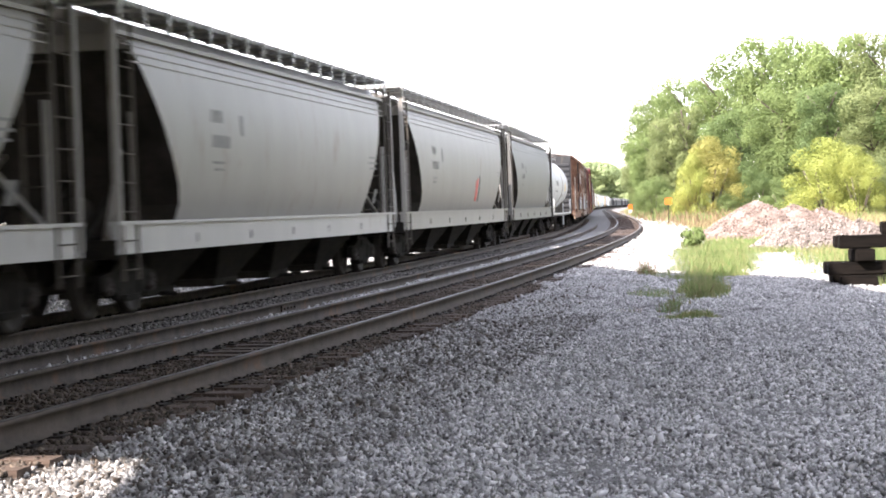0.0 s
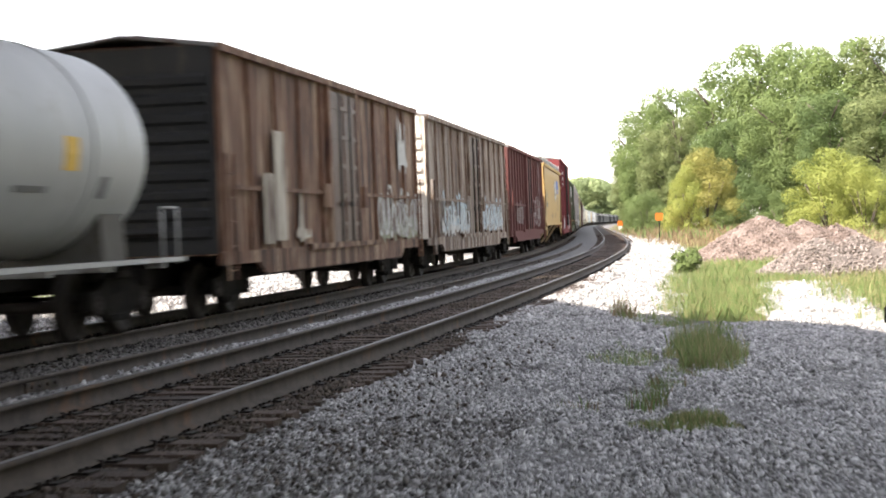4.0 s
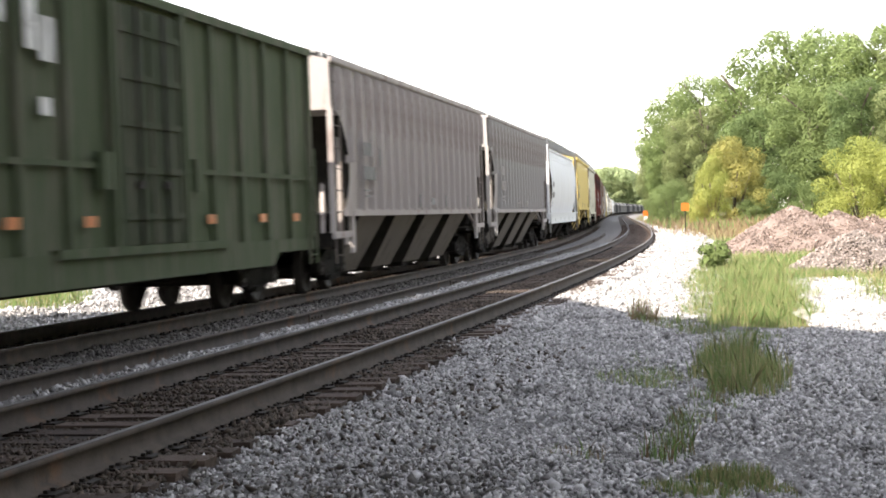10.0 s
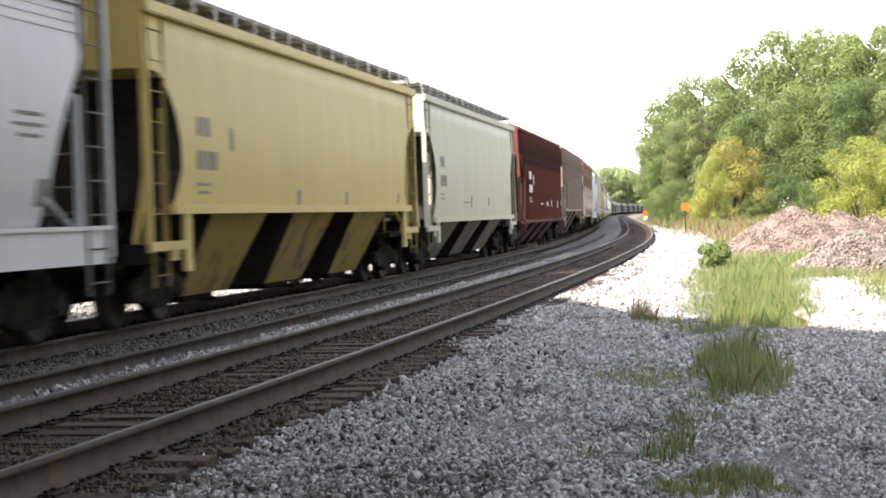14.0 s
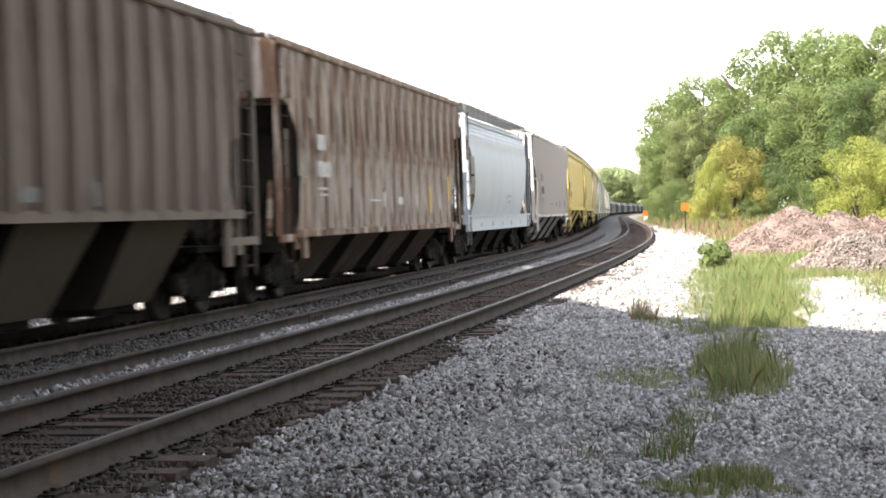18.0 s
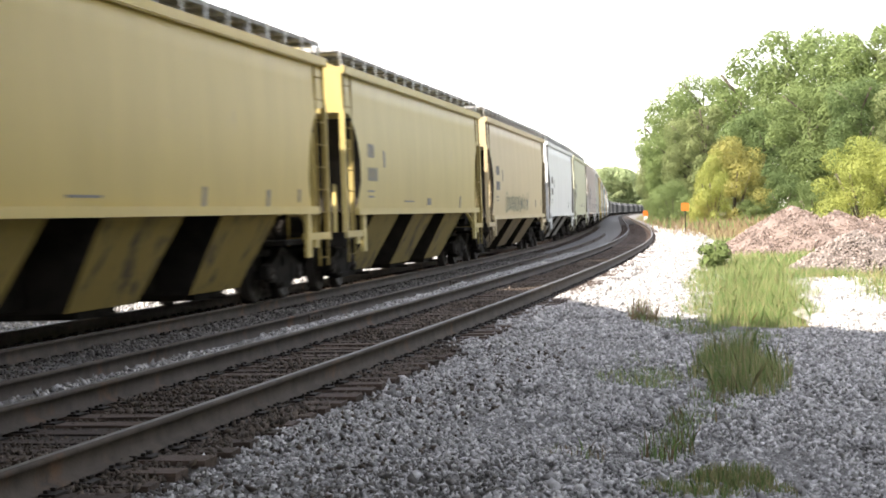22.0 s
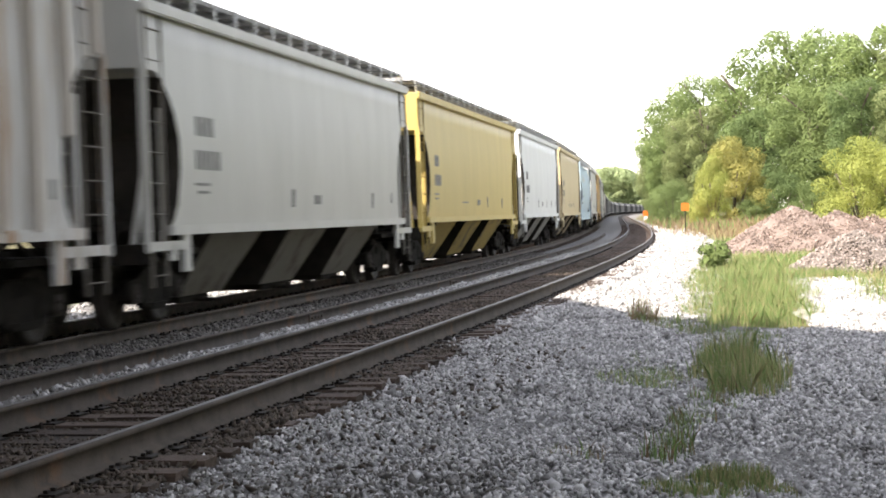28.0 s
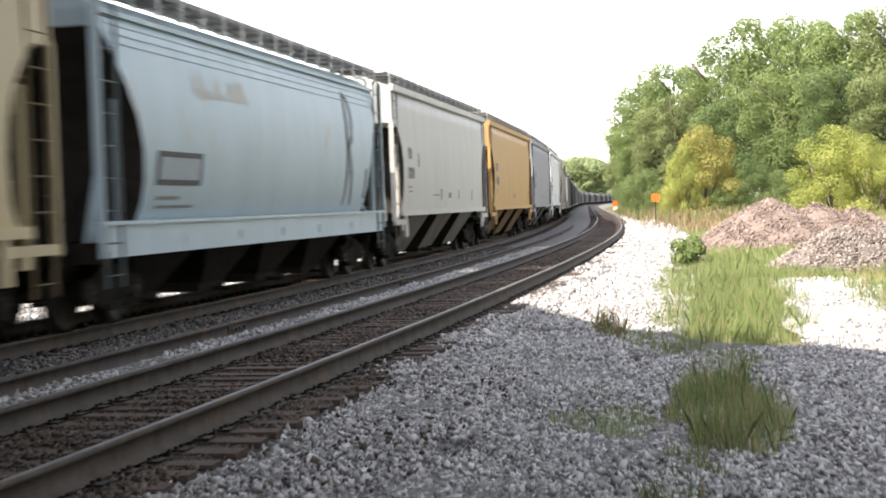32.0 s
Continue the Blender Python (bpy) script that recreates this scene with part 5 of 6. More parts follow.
        ladder(b, end * (half + 0.10), -1.15 * end, 0.75, 2.5, "y", 0.38, 0.44)
        box(b, *sorted((end * half, end * (half + 0.28))), -0.6, 0.6, 1.35, 1.39)
        rod(b, (end * (half + 0.05), 0.75, 2.2), (end * (half + 0.14), 0.75, 2.2), 0.26, 14)
        part("end_fittings", b, M["steel_black"], root)
    b = bmesh.new()
    v = [(-W - 0.06, eave), (0, eave + 0.2), (W + 0.06, eave)]
    A = [b.verts.new((-half - 0.03, y, z)) for y, z in v] + [b.verts.new((-half - 0.03, y, z - 0.05)) for y, z in v[::-1]]
    B = [b.verts.new((half + 0.03, q.co.y, q.co.z)) for q in A]
    for i in range(6):
        b.faces.new((A[i], A[(i + 1) % 6], B[(i + 1) % 6], B[i]))
    b.faces.new(A[::-1])
    b.faces.new(B)
    nrf = 14
    for k in range(nrf):
        x = -half + 0.4 + k * (2 * half - 0.8) / (nrf - 1)
        for sd in (-1, 1):
            q = [b.verts.new((x + dx, sd * y, z + dz)) for dx, y, z, dz in ((-0.05, W + 0.06, eave, 0.0), (0.05, W + 0.06, eave, 0.0), (0.05, W + 0.06, eave, 0.045), (-0.05, W + 0.06, eave, 0.045))]
            r = [b.verts.new((x + dx, 0.05 * sd, eave + 0.2 + dz)) for dx, dz in ((-0.05, -0.02), (0.05, -0.02), (0.05, 0.045), (-0.05, 0.045))]
            for i in range(4):
                b.faces.new((q[i], q[(i + 1) % 4], r[(i + 1) % 4], r[i]))
            b.faces.new(q)
    part("roof", b, rf, root)
    b = bmesh.new()
    box(b, -half - 0.1, half + 0.1, -0.3, 0.3, 0.52, 1.0)
    for x in np.linspace(-half + 3, half - 3, 6):
        box(b, x - 0.06, x + 0.06, -1.4, 1.4, 0.78, 1.0)
    rod(b, (-1.0, 0.7, 0.7), (0.3, 0.7, 0.7), 0.2, 10)
    part("underframe", b, M["steel_black"], root)
    for job in art:
        ART[job[0]](root, *job[1:], lambda z: W + 0.062, idx)
    bars(root, list(rows), lambda z: W + 0.095)
    running_gear(root, half + 0.12, half - 2.0, idx)
    return root


def tank_car(idx, pitch, mat, label):
    root = car_root("tank_car", label, idx)
    half = pitch / 2 - 0.9
    p = paint_for(mat)
    R, zc, L = 1.43, 2.52, half - 0.75
    b = bmesh.new()
    prof = [(-L, 0.0)] + [(-L + 0.62 * (1 - math.cos(a)), R * math.sin(a)) for a in np.linspace(0.25, math.pi / 2, 7)] + [(x, R) for x in np.linspace(-L * 0.6, L * 0.6, 5)] + [(L - 0.62 * (1 - math.cos(a)), R * math.sin(a)) for a in np.linspace(math.pi / 2, 0.25, 7)] + [(L, 0.0)]
    lathe(b, prof, 40)
    bmesh.ops.translate(b, verts=b.verts, vec=(0, 0, zc))
    part("tank", b, p, root)
    for x, w in ((-L * 0.62, 0.05), (1.55, 0.16), (L * 0.66, 0.05)):
        b = bmesh.new()
        lathe(b, [(x - w, R - 0.01), (x - w, R + 0.014), (x + w, R + 0.014), (x + w, R - 0.01)], 40)
        bmesh.ops.translate(b, verts=b.verts, vec=(0, 0, zc))
        part("band", b, p if w < 0.1 else M["stained_band"], root, "" if w < 0.1 else "rust-stained wide band")
    b = bmesh.new()
    rod(b, (0, 0, zc + R - 0.1), (0, 0, zc + R + 0.40), 0.42, 20)
    rod(b, (0, 0, zc + R + 0.40), (0, 0, zc + R + 0.46), 0.46, 20)
    part("dome", b, p, root)
    for sd in (-1, 1):
        walkway = part("dome_platform", beam(-1.5, 1.5, *sorted((sd * 0.50, sd * 1.10)), zc + R - 0.12, zc + R - 0.07), M["grating"], root, "grey grating platform beside the dome")
        for x in (-1.45, 0.0, 1.45):
            b = bmesh.new()
            rod(b, (x, sd * 1.08, zc + R - 0.30), (x, sd * 1.08, zc + R + 0.80), 0.016, 6)
            part("rail_post", b, M["grating"], walkway)
        for z in (zc + R + 0.80, zc + R + 0.35):
            b = bmesh.new()
            rod(b, (-1.45, sd * 1.08, z), (1.45, sd * 1.08, z), 0.016, 6)
            part("handrail", b, M["grating"], walkway)
    for sd in (-1, 1):
        b = bmesh.new()
        box(b, -half, half, *sorted((sd * 1.20, sd * 1.50)), 0.98, 1.04)
        for x in np.linspace(-half + 0.8, half - 0.8, 8):
            box(b, x - 0.04, x + 0.04, *sorted((sd * 0.3, sd * 1.45)), 0.90, 0.98)
        part("side_walk", b, p, root)
        for e in (-1, 1):
            b = bmesh.new()
            rod(b, (e * (half - 0.25), sd * 1.47, 0.95), (e * (half - 0.25), sd * 1.47, 1.75), 0.018, 6)
            rod(b, (e * (half - 0.25), sd * 1.47, 1.75), (e * (half - 0.9), sd * 1.47, 1.75), 0.018, 6)
            rod(b, (e * (half - 0.9), sd * 1.47, 1.75), (e * (half - 0.9), sd * 1.47, 1.0), 0.018, 6)
            part("handrail", b, p, root)
        b = bmesh.new()
        ladder(b, 0.4, sd * 1.47, 0.42, 1.5, "x", 0.30, 0.5)
        part("ladder", b, p, root)
    for e in (-1, 1):
        b = bmesh.new()
        prism(b, [(e * (L - 1.6), 0.95), (e * (L - 1.75), 1.9), (e * (L - 0.9), 1.9), (e * (L - 0.75), 0.95)], -1.15, 1.15)
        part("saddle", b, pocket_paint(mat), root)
        b = bmesh.new()
        box(b, *sorted((e * (half - 2.6), e * half)), -1.2, 1.2, 0.90, 0.975)
        part("end_platform", b, M["steel_black"], root)
    b = bmesh.new()
    box(b, -half, half, -0.2, 0.2, 0.70, 1.0)
    part("centre_sill", b, M["steel_black"], root)

    def y_of(z):
        return math.sqrt(max(0.02, R * R - (z - zc) ** 2))
    bars(root, [(-L * 0.42, 2.55, 1.6, 0.24, "dark_bar", "lettering_bar"), (-L * 0.42, 2.15, 1.3, 0.10, "dark_bar", "lettering_bar"), (L * 0.55, 2.4, 0.45, 0.42, "yellow_bar", "placard"), (L * 0.4, 1.95, 0.9, 0.08, "dark_bar", "lettering_bar"),
                (L * 0.72, 2.0, 0.28, 0.28, "dark_bar", "placard")], y_of)
    running_gear(root, half + 0.1, half - 1.7, idx)
    return root


M["stained_band"] = material("stained_band", (0.16, 0.125, 0.09), (0.36, 0.33, 0.28), 3, 0.8, 0.1, spec=0.15)
M["galvanised_roof"] = material("galvanised_roof", (0.10, 0.095, 0.09), (0.26, 0.25, 0.24), 2, 0.7, 0.2, stain=(0.10, 0.06, 0.04), stain_amount=0.4, stain_scale=1.5)
RUST, SOOT = (0.13, 0.060, 0.032), (0.10, 0.085, 0.07)
PAINTS = {
    "grey_a": ((0.31, 0.296, 0.272), (0.19, 0.155, 0.125), 0.28), "grey_b": ((0.27, 0.258, 0.235), (0.17, 0.14, 0.115), 0.2), "grey_c": ((0.14, 0.138, 0.13), (0.12, 0.105, 0.09), 0.12),
    "sill_white": ((0.44, 0.43, 0.41), (0.25, 0.22, 0.19), 0.15), "tank_white": ((0.484, 0.484, 0.466), (0.3, 0.27, 0.22), 0.15),
    "brown_door": ((0.12, 0.06, 0.042), (0.06, 0.036, 0.028), 0.5), "brown_a": ((0.22, 0.12, 0.075), (0.075, 0.048, 0.036), 0.6), "brown_b": ((0.23, 0.14, 0.098), (0.46, 0.4, 0.34), 0.4), "maroon": ((0.150, 0.064, 0.058), (0.085, 0.045, 0.040), 0.40),
    "tan_gold": ((0.46, 0.295, 0.115), (0.24, 0.165, 0.085), 0.3), "red_box": ((0.190, 0.048, 0.050), (0.135, 0.056, 0.054), 0.38), "green": ((0.088, 0.112, 0.064), (0.125, 0.120, 0.090), 0.5), "green_door": ((0.056, 0.070, 0.042), (0.10, 0.095, 0.072), 0.45),
    "pinkgrey": ((0.49, 0.445, 0.42), (0.27, 0.22, 0.20), 0.40), "ribgrey": ((0.46, 0.43, 0.41), (0.24, 0.20, 0.185), 0.45), "white_a": ((0.66, 0.675, 0.685), (0.42, 0.40, 0.37), 0.08),
    "yellow_a": ((0.585, 0.45, 0.145), (0.38, 0.30, 0.135), 0.1), "beige": ((0.54, 0.53, 0.43), (0.36, 0.33, 0.27), 0.1), "red_rib": ((0.19, 0.066, 0.056), (0.045, 0.030, 0.027), 0.6), "brown_rib": ((0.30, 0.245, 0.205), (0.16, 0.125, 0.10), 0.38),
    "rust_rib": ((0.135, 0.072, 0.05), (0.42, 0.37, 0.32), 0.55), "white_blue": ((0.55, 0.60, 0.64), (0.47, 0.45, 0.37), 0.2), "rustgrey": ((0.52, 0.52, 0.505), (0.34, 0.23, 0.14), 0.3), "yellow_b": ((0.53, 0.43, 0.165), (0.35, 0.29, 0.155), 0.12),
    "tan_pale": ((0.54, 0.44, 0.265), (0.37, 0.3, 0.2), 0.12), "white_b": ((0.68, 0.69, 0.675), (0.45, 0.43, 0.37), 0.08), "pale_green": ((0.52, 0.525, 0.385), (0.36, 0.35, 0.26), 0.1), "rustwhite": ((0.52, 0.51, 0.49), (0.38, 0.22, 0.11), 0.36),
    "pearl": ((0.52, 0.515, 0.48), (0.40, 0.37, 0.31), 0.1), "light_blue": ((0.43, 0.545, 0.60), (0.36, 0.30, 0.25), 0.2), "orange": ((0.48, 0.29, 0.105), (0.30, 0.19, 0.10), 0.2), "slate": ((0.27, 0.28, 0.3), (0.17, 0.16, 0.15), 0.15),
    "rib_light": ((0.44, 0.42, 0.40), (0.22, 0.17, 0.14), 0.4), "rust_pale": ((0.4, 0.35, 0.3), (0.2, 0.12, 0.08), 0.4), "far_black": ((0.075, 0.075, 0.077), (0.09, 0.08, 0.07), 0.25), "far_grey": ((0.22, 0.22, 0.21), (0.12, 0.11, 0.10), 0.3), "shaded_end": ((0.03, 0.03, 0.031), (0.06, 0.05, 0.042), 0.25),
}
TONES = {
    "rust_rib": ((0.085, 0.052, 0.040), (0.18, 0.10, 0.066), (0.27, 0.155, 0.10), (0.22, 0.135, 0.095), (0.44, 0.37, 0.31), (0.52, 0.46, 0.40)),
    "rust_pale": ((0.20, 0.13, 0.095), (0.46, 0.38, 0.31), (0.66, 0.60, 0.53), (0.58, 0.51, 0.44), (0.72, 0.68, 0.62)),
    "rustgrey": ((0.36, 0.25, 0.165), (0.47, 0.44, 0.41), (0.55, 0.545, 0.535), (0.60, 0.597, 0.59), (0.50, 0.46, 0.42)),
    "rustwhite": ((0.36, 0.23, 0.14), (0.46, 0.435, 0.40), (0.53, 0.525, 0.51), (0.56, 0.555, 0.54), (0.50, 0.46, 0.41)),
    "brown_a": ((0.035, 0.021, 0.017), (0.085, 0.043, 0.030), (0.165, 0.082, 0.050), (0.115, 0.060, 0.040), (0.23, 0.125, 0.075), (0.31, 0.22, 0.155)),
    "brown_b": ((0.06, 0.037, 0.028), (0.125, 0.075, 0.052), (0.17, 0.11, 0.075), (0.28, 0.23, 0.19), (0.36, 0.31, 0.27)),
}
_paints = {}


def paint_for(key):
    if key not in _paints:
        c, d, a = PAINTS[key]
        if key in TONES:
            _paints[key] = peeling("paint_" + key, TONES[key], *((2.0, 0.43, 0.58) if key in ("rustgrey", "rustwhite") else (5.0, 0.41, 0.59)))
            return _paints[key]
        dull = key in ("maroon", "green", "green_door", "red_box", "red_rib", "brown_rib", "pinkgrey", "ribgrey", "far_black", "far_grey")
        _paints[key] = paint("paint_" + key, c, d, a, 0.8 if dull else 0.5, key in ("brown_a", "brown_b", "green", "green_door"), 0.08 if dull else 0.3)
    return _paints[key]


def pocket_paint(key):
    """The same paint under road and brake dust, with shade darkened into the colour."""
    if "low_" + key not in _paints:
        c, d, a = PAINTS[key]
        _paints["low_" + key] = paint("shaded_dusty_" + key, tuple(0.01 + v * q for v, q in zip(c, (0.52, 0.49, 0.44) if key.startswith("yellow") else (0.31, 0.29, 0.265))), (0.075, 0.062, 0.050), 0.42, 0.8, False, 0.1)
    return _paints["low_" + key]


# coupling points along the line at nine seconds
GAPS = [-170.0, -150.0, -130.0, -107.8, -87.3, -69.5, -49.8, -29.1, -9.9, 11.0, 31.9, 50.3, 71.0, 90.7, 112.6, 132.4, 151.6, 171.4, 191.3, 211.1, 228.7, 248.2, 268.4, 287.8, 307.4, 326.2, 345.0, 365.8, 384.8, 405.2, 423.3, 442.6, 462.4, 482.2, 502.4, 521.8, 541.0, 560.0]
ORDER = [
    ("flow", "grey_a", dict(low_mat="sill_white"), "weathered pale grey covered hopper with rounded sides"),
    ("flow", "grey_a", dict(low_mat="sill_white", extra={"rows": [(-6.6, 1.02, 0.22, 0.16, "lamp_red", "reflector")]}), "weathered pale grey covered hopper with white sill"),
    ("flow", "grey_b", dict(low_mat="grey_b", extra={"rows": [(2.5, 1.95, 0.42, 0.62, "red_bar", "emblem"), (2.66, 2.2, 0.22, 0.3, "red_bar", "emblem"), (3.05, 2.02, 0.2, 0.8, "spray_dark", "emblem")]}), "pale grey covered hopper with red and black emblem"),
    ("flow", "grey_c", dict(low_mat="grey_c", extra={"rows": [(-6.4, 1.14, 0.2, 0.16, "lamp_red", "reflector")]}), "smooth mid grey covered hopper with rounded sides"),
    ("tank", "tank_white", {}, "white tank car with railed dome platform"),
    # end_mat here is near-black: shade painted onto this car's ends
    ("box", "brown_a", dict(end_mat="shaded_end", door_mat="brown_door", posts=11, art=[("wash", 3.6, 8.6, 1.05, 1.75, "spray_olive"), ("scrawl", 3.5, 8.6, 1.1, 2.35, "spray_white"), ("scrawl", 4.0, 8.4, 1.15, 2.0, "spray_grey"), ("wash", -4.2, -3.0, 1.15, 2.1, "patch_cream"), ("wash", 6.2, 7.4, 2.7, 4.0, "spray_white")], rows=[(-5.35, 2.15, 0.75, 1.9, "patch_cream", "patch"), (-6.15, 1.75, 0.7, 1.2, "patch_cream", "patch")]), "rust-streaked brown boxcar with patches and graffiti"),
    ("box", "brown_b", dict(end_mat="rust_pale", door_mat="brown_door", posts=13, art=[("wash", -7.4, 1.5, 1.1, 1.7, "spray_white"), ("scrawl", -7.2, 7.6, 1.15, 2.35, "spray_blue"), ("scrawl", -6.6, 7.4, 1.15, 1.9, "spray_white")]), "peeling brown boxcar with pale blue graffiti"),
    ("box", "maroon", dict(art=[("scrawl", 2.4, 6.6, 1.5, 2.6, "spray_faint"), ("scrawl", 2.6, 6.4, 1.2, 1.9, "spray_faint"), ("oval", 6.0, 3.3, 0.5, 0.75, "spray_faint", 0.07), ("oval", 6.0, 3.3, 0.25, 0.5, "spray_faint", 0.06), ("scrawl", -6.5, -3.2, 1.3, 2.3, "spray_faint")]), "dark maroon boxcar with white stencilled blocks"),
    ("grain", "tan_gold", dict(extra={"rows": [*[(4.15 + 0.62 * k, 3.42, 0.46, 0.5, "blue_bar", "emblem") for k in range(4)], (5.1, 3.06, 2.6, 0.06, "blue_bar", "emblem"), (5.1, 2.96, 2.6, 0.04, "blue_bar", "emblem"), *[(5.0 + 0.2 * (k % 2), 2.7 - 0.16 * k, 0.9, 0.07, "dark_bar", "lettering_bar") for k in range(5)]], "art": [("throw", 2.1, 3.05, 1.35, 0.62, "spray_white", "spray_dark")]}), "golden tan covered hopper with blue emblem and graffiti"),
    ("hicube", "red_box", dict(art=[("wash", 2.75, 6.6, 0.9, 2.15, "spray_white"), ("scrawl", 3.0, 6.2, 1.1, 1.9, "spray_grey", ), ("wash", -7.3, -4.6, 0.9, 2.0, "spray_white"), ("oval", -7.9, 4.1, 0.28, 0.62, "spray_white", 0.07), ("oval", -7.9, 4.1, 0.14, 0.45, "spray_dark", 0.1)], rows=[(-0.9, 2.6, 0.35, 0.28, "white_bar", "placard"), (1.4, 2.6, 0.3, 0.28, "white_bar", "placard"), (-0.9, 2.2, 0.35, 0.35, "white_bar", "placard"), (1.4, 2.2, 0.3, 0.35, "white_bar", "placard"), *[(-6.75 + 0.24 * (q % 4), 4.35 - 0.32 * (q // 4), 0.13, 0.16, "white_bar", "lettering_bar") for q in range(11)], (0.6, 4.35, 0.5, 0.2, "white_bar", "lettering_bar"), (2.0, 3.7, 0.5, 0.1, "white_bar", "lettering_bar"), (2.0, 3.5, 0.5, 0.1, "white_bar", "lettering_bar")]), "tall dark red boxcar with white sprayed patches"),
    ("box", "green", dict(posts=13, door_mat="green_door", rows=[*[(q, 1.42, 0.34, 0.13, "reflector_orange", "reflector") for q in (-6.9, -4.4, -2.2, 2.4, 5.0, 7.0)], (-5.75, 3.55, 0.14, 0.72, "white_bar", "emblem"), (-5.55, 3.85, 0.30, 0.13, "white_bar", "emblem"), (-5.55, 3.25, 0.30, 0.13, "white_bar", "emblem"), (-4.75, 3.55, 0.14, 0.72, "white_bar", "emblem"), (-4.55, 3.72, 0.22, 0.38, "white_bar", "emblem"), (-3.75, 3.6, 0.30, 0.6, "white_bar", "emblem"), (-3.3, 3.45, 0.45, 0.5, "spray_white", "emblem"), (-6.4, 2.5, 0.3, 0.3, "white_bar", "lettering_bar"), (-3.4, 2.7, 0.3, 0.2, "white_bar", "lettering_bar")], roof="green"), "faded green boxcar with white lettering blocks"),
    ("rib", "pinkgrey", dict(sill=1.5), "pinkish grey covered hopper with upright ribs"),
    ("rib", "ribgrey", dict(sill=1.5, rib_mat="rib_light", dark="spray_grey"), "dirty grey covered hopper with upright ribs"),
    ("flow", "white_a", dict(low_mat="white_a"), "clean white covered hopper with deep sill"),
    ("grain", "yellow_a", dict(sill=1.58), "bright yellow covered hopper with straight sill"),
    ("grain", "beige", {}, "pale beige covered hopper with straight sill"),
    ("rib", "red_rib", dict(sill=1.12, dark="white_bar"), "dull red ribbed hopper with white marks"),
    ("rib", "brown_rib", dict(sill=1.5), "brown covered hopper with upright ribs"),
    ("rib", "rust_rib", dict(sill=1.16, ribs=18, rib_mat="rust_pale", dark="white_bar", extra={"panels": [("wash", -8.0 + 0.86 * q, -7.45 + 0.86 * q, 2.0 + 0.35 * (q * 7 % 4), 3.7 + 0.12 * (q * 5 % 4), "patch_cream") for q in (0, 1, 3, 4, 5, 7, 8, 9, 11, 12, 13, 14, 15, 16)], "rows": [(6.6, 2.05, 0.2, 0.6, "yellow_bar", "reflector"), (4.0, 1.75, 0.2, 0.6, "yellow_bar", "reflector")]}), "rust brown ribbed hopper with peeling white paint"),
    ("flow", "white_blue", dict(low_mat="white_blue", extra={"rows": [(-6.9, 2.75, 0.75, 0.5, "dark_bar", "emblem"), (-6.9, 2.2, 0.75, 0.5, "dark_bar", "emblem"), (6.6, 1.9, 0.24, 0.34, "dark_bar", "lettering_bar")], "plain": True, "art": [("wash", -6.2, 7.6, 3.35, 3.62, "stain_cream"), ("scrawl", 1.2, 2.2, 1.6, 2.2, "spray_grey")]}), "bluish white covered hopper with square emblem"),
    ("rib", "rustgrey", {}, "light grey ribbed hopper with rust streaks"),
    ("grain", "yellow_a", dict(sill=1.55), "bright yellow covered hopper with straight sill"),
    ("grain", "yellow_b", dict(sill=1.52), "faded yellow covered hopper with straight sill"),
    ("grain", "tan_pale", dict(extra={"art": [("scrawl", -4.6, 2.2, 1.40, 2.1, "spray_olive", ), ("scrawl", -4.3, 0.6, 1.45, 1.95, "spray_olive")]}), "pale tan covered hopper with dark scribble"),
    ("grain", "white_b", {}, "clean white covered hopper with straight sill"),
    ("grain", "pale_green", {}, "pale green covered hopper with straight sill"),
    ("rib", "rustwhite", {}, "rust-streaked whitish ribbed hopper"),
    ("grain", "pearl", {}, "off-white covered hopper with straight sill"),
    ("grain", "yellow_a", {}, "bright yellow covered hopper with straight sill"),
    ("grain", "white_b", {}, "clean white covered hopper with straight sill"),
    ("grain", "tan_pale", {}, "pale tan covered hopper"),
    ("flow", "light_blue", dict(low_mat="light_blue", extra={"plain": True, "rows": [(-5.9, 2.06, 2.1, 0.46, "spray_dark", "emblem"), *[(-6.62 + 0.36 * q, 2.06, 0.22, 0.30, "pale_bar", "emblem_mark") for q in range(5)], (-6.3, 1.66, 1.0, 0.05, "dark_bar", "lettering_bar"), (-5.9, 1.54, 1.7, 0.04, "dark_bar", "lettering_bar"), (0.4, 1.34, 15.6, 0.06, "spray_dark", "stripe"), (7.15, 1.95, 0.14, 0.6, "spray_dark", "emblem"), (-5.3, 1.12, 2.2, 0.05, "dark_bar", "lettering_bar"), (-1.2, 1.12, 0.3, 0.3, "dark_bar", "lettering_bar")], "art": [("wash", -5.2, -2.2, 3.1, 3.55, "stain_tan"), ("tall_mark", 5.2, 1.5, 3.75, "spray_dark")]}), "light blue covered hopper with dark tall graffiti"),
    ("grain", "pearl", {}, "off-white covered hopper with straight sill"),
    ("grain", "orange", {}, "orange covered hopper with straight sill"),
    ("grain", "slate", {}, "bluish grey covered hopper with straight sill"),
    ("grain", "white_b", {}, "clean white covered hopper with straight sill"),
    ("flow", "grey_b", dict(low_mat="grey_b"), "pale grey covered hopper with rounded sides"),
]
CARS = []
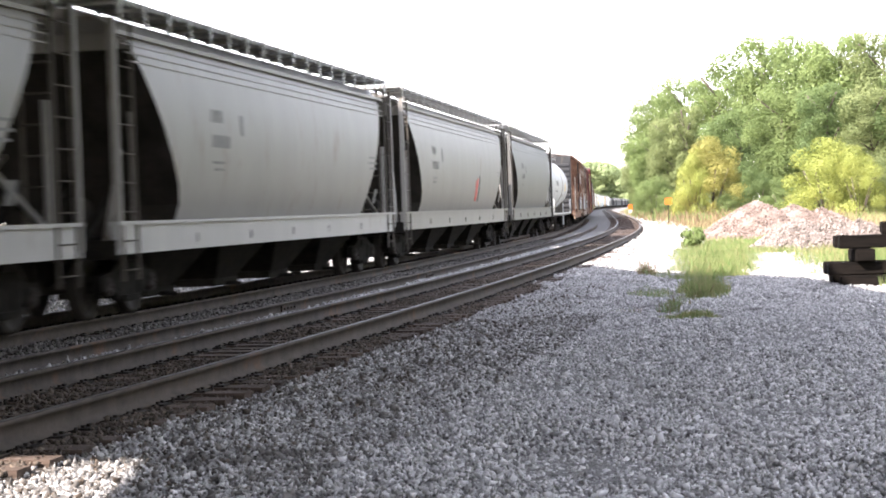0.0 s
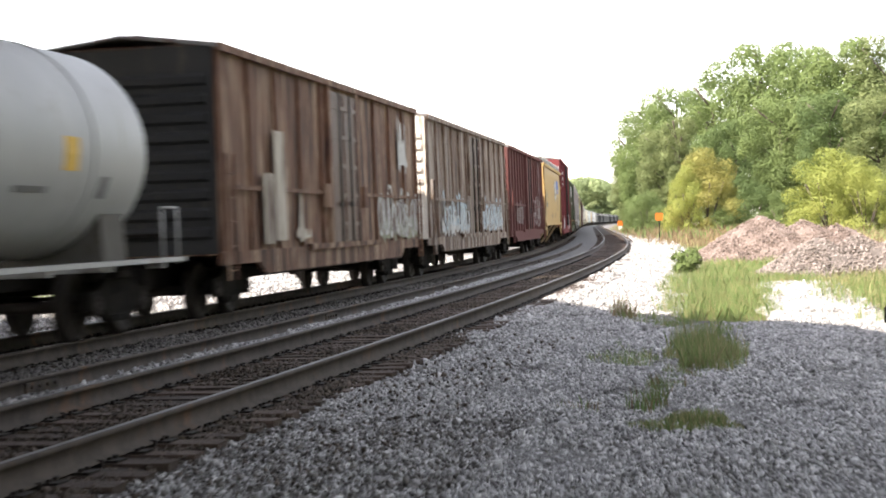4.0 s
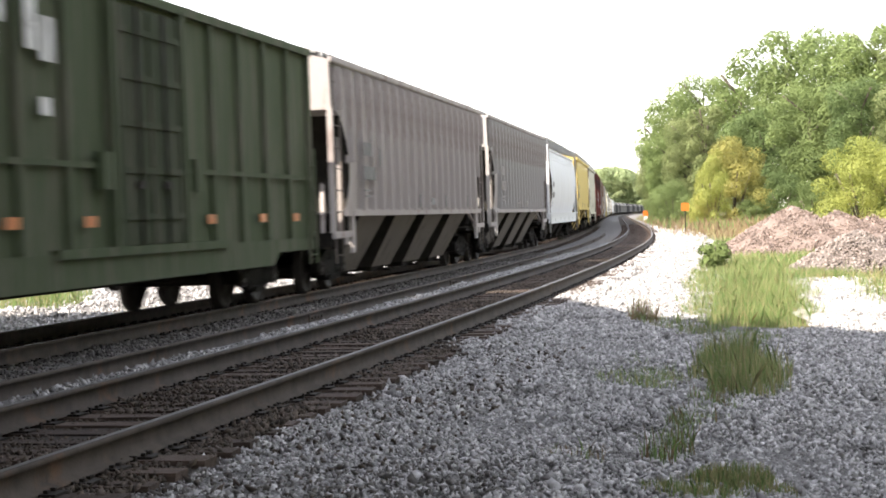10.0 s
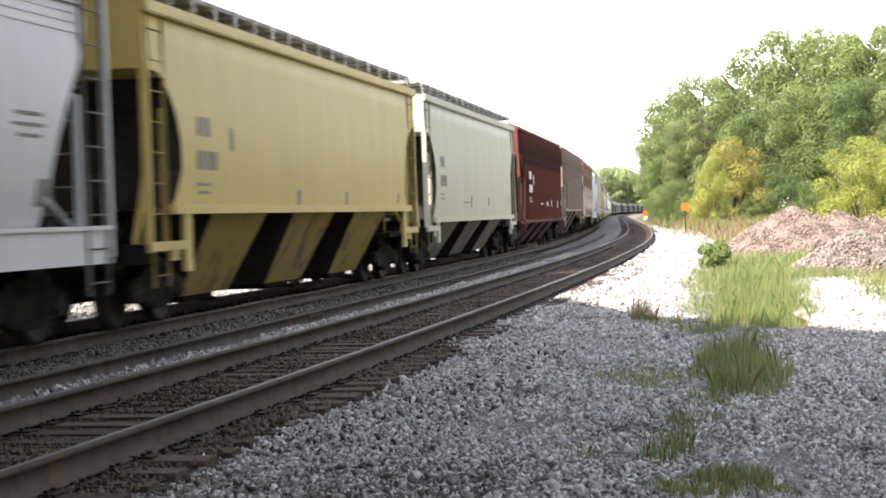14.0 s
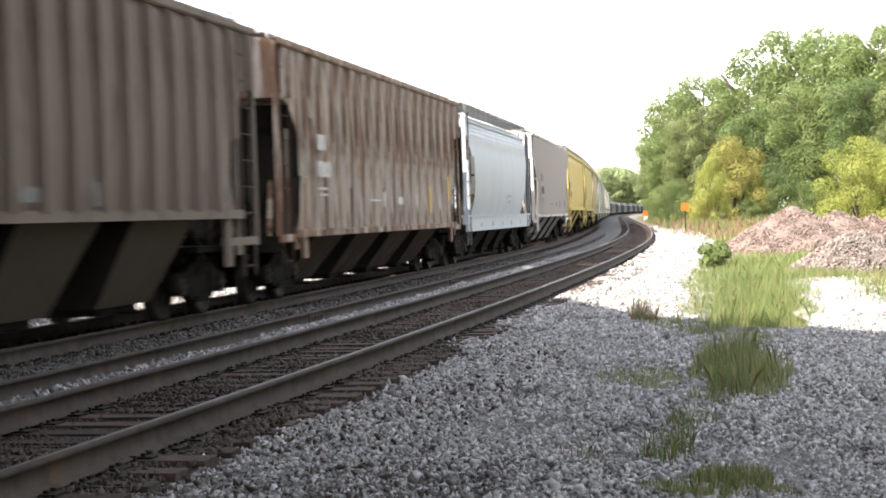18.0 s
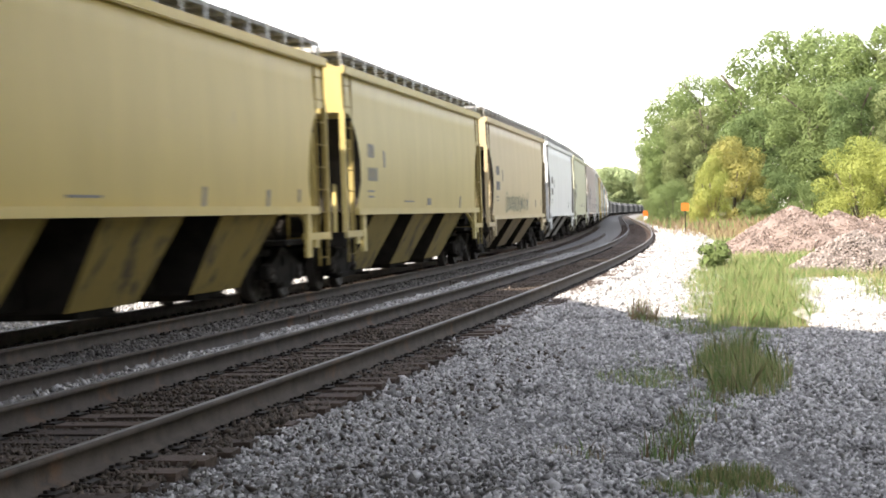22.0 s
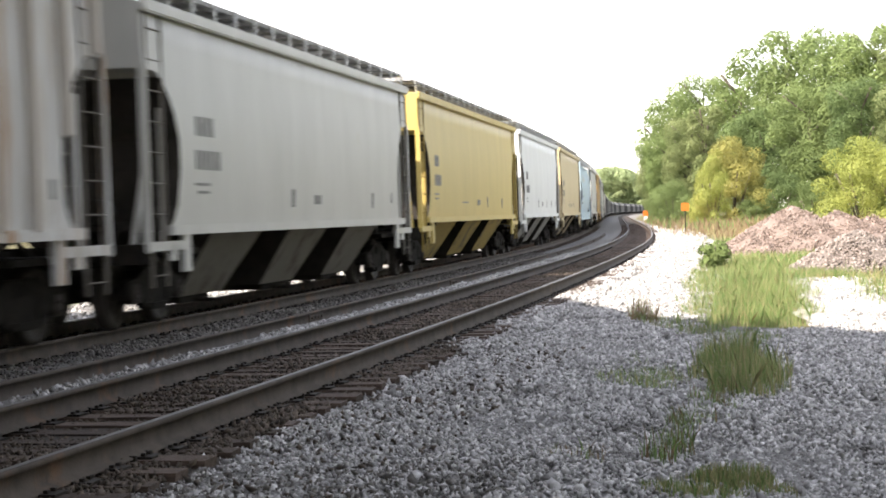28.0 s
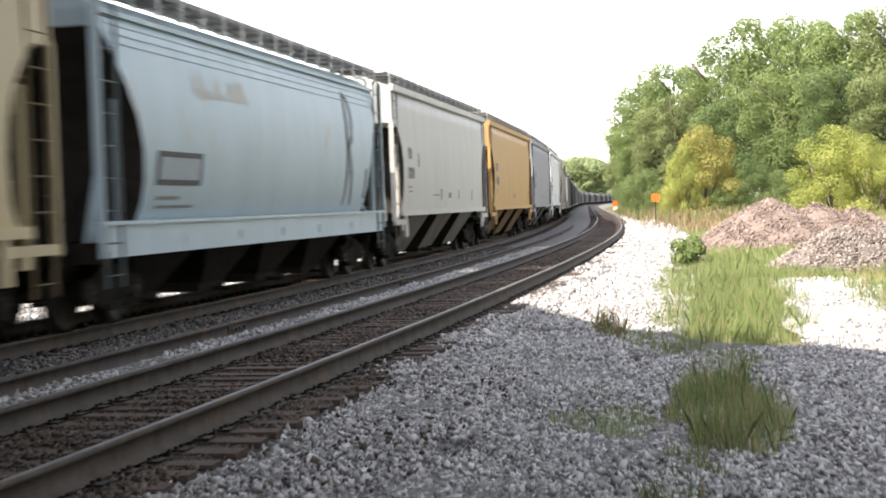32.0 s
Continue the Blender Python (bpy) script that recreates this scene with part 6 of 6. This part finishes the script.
for i, (kind, colour, opt, text) in enumerate(ORDER):
    g0, g1 = GAPS[i], GAPS[i + 1]
    pitch = g1 - g0
    if kind == "tank":
        c = tank_car(i, pitch, colour, text)
    elif kind == "box":
        c = boxcar(i, pitch, colour, text, **opt)
    elif kind == "hicube":
        c = boxcar(i, pitch, colour, text, eave=5.14, doors=2, posts=19, **opt)
    elif kind == "rib":
        c = hopper(i, pitch, colour, text, "grain", **{"ribs": 21, **opt})
    else:
        c = hopper(i, pitch, colour, text, kind, **opt)
    CARS.append((c, (g0 + g1) / 2))

# cars that stay far off round the bend
def far_car(kind, mat, label):
    root = tagged(new("hopper_car" if kind else "gondola_car"), label, "freight car", "far cars of the train")
    b = bmesh.new()
    if kind:
        loft(b, [(1.0, 7.2, 1.45), (2.4, 7.6, 1.56), (3.4, 8.3, 1.54), (3.9, 8.7, 1.42), (4.3, 8.7, 0.7)])
    else:
        loft(b, [(0.95, 8.6, 1.5), (2.6, 8.7, 1.55), (2.7, 8.7, 1.6), (3.5, 8.7, 1.6), (3.6, 8.6, 1.3)])
    part("body", b, paint_for(mat), root)
    b = bmesh.new()
    for sd in (-1, 1):
        box(b, -8.8, 8.8, *sorted((sd * 1.5, sd * 1.6)), 0.9, 1.15)
        for k in range(9):
            box(b, -8.2 + k * 2.05 - 0.06, -8.2 + k * 2.05 + 0.06, *sorted((sd * 1.5, sd * 1.66)), 1.1, 3.3)
    part("side_sill", b, paint_for(mat), root)
    for e in (-1, 1):
        piece("truck", FAR_TRUCK, root, pose(e * 7.0, 0, 0))
    return root


b_ = bmesh.new()
for sd in (-1, 1):
    prism(b_, [(-1.1, 0.4), (-1.1, 0.65), (-0.4, 0.8), (0.4, 0.8), (1.1, 0.65), (1.1, 0.4), (0.3, 0.22), (-0.3, 0.22)], *sorted((sd * 0.96, sd * 1.1)))
    for ax in (-0.89, 0.89):
        rod(b_, (ax, sd * 0.70, 0.46), (ax, sd * 0.82, 0.46), 0.46, 16)
box(b_, -0.2, 0.2, -1.0, 1.0, 0.6, 0.95)
FAR_TRUCK = mesh_of("truck", b_, M["steel_black"])
kit = [far_car(True, "far_grey", "grey hopper car far round the bend"), far_car(False, "far_black", "black gondola car far round the bend"), far_car(True, "far_black", "black hopper car far round the bend"), far_car(False, "far_grey", "grey gondola car far round the bend")]
pos = 560.0 - 9.2
for k in range(50):
    pos += 18.6
    far = kit[k % 4 if k > 6 else (0, 3, 0, 3, 1, 0, 3)[k]]
    if k < 4:
        c = kit[k]
    else:
        c = copy_thing(far, Matrix.Identity(4))
    CARS.append((c, pos))


# ================= motion of the train =================
LAG_T = [0.0, 0.5, 1.0, 1.5, 2.0, 2.5, 3.0, 3.5, 4.0, 4.5, 5.1, 30.0, 30.5, 31.0, 31.5, 32.0]
LAG_S = [-3.9, -2.8, -1.7, -0.7, 0.4, 1.4, 2.3, 2.7, 2.5, 1.5, 0.0, 0.0, 0.0, -0.3, -1.2, -2.1]


def train_s(s9, t):
    return s9 - SPEED * (t - 9.0) + float(np.interp(t, LAG_T, LAG_S))


def motions():
    for c, s9 in CARS:
        far = s9 > 560
        step = 4.0 if far else 1.0
        times = np.arange(0, 32.01, step)
        walk(c, [(float(t), car_pose(train_s(s9, t))) for t in times])
    for w, off, idx in ALL_WHEELS:
        s9 = CARS[idx][1]
        t0, t1 = 9 + (s9 - 48) / SPEED, 9 + (s9 + 6) / SPEED
        t0, t1 = max(0.0, t0), min(32.0, t1)
        rest = Matrix.Translation((off, 0, WHEEL_R))
        rows = [(0.0, rest)]
        if t1 > t0 + 0.1:
            a = 0.0
            for fr in range(int(t0 * 30) + 1, int(t1 * 30)):
                a -= SPEED / 30 / WHEEL_R
                rows.append((fr / 30, rest @ Matrix.Rotation(a, 4, "Y")))
        if rows[-1][0] < 32.0:
            rows.append((32.0, rows[-1][1]))
        walk(w, rows)


motions()
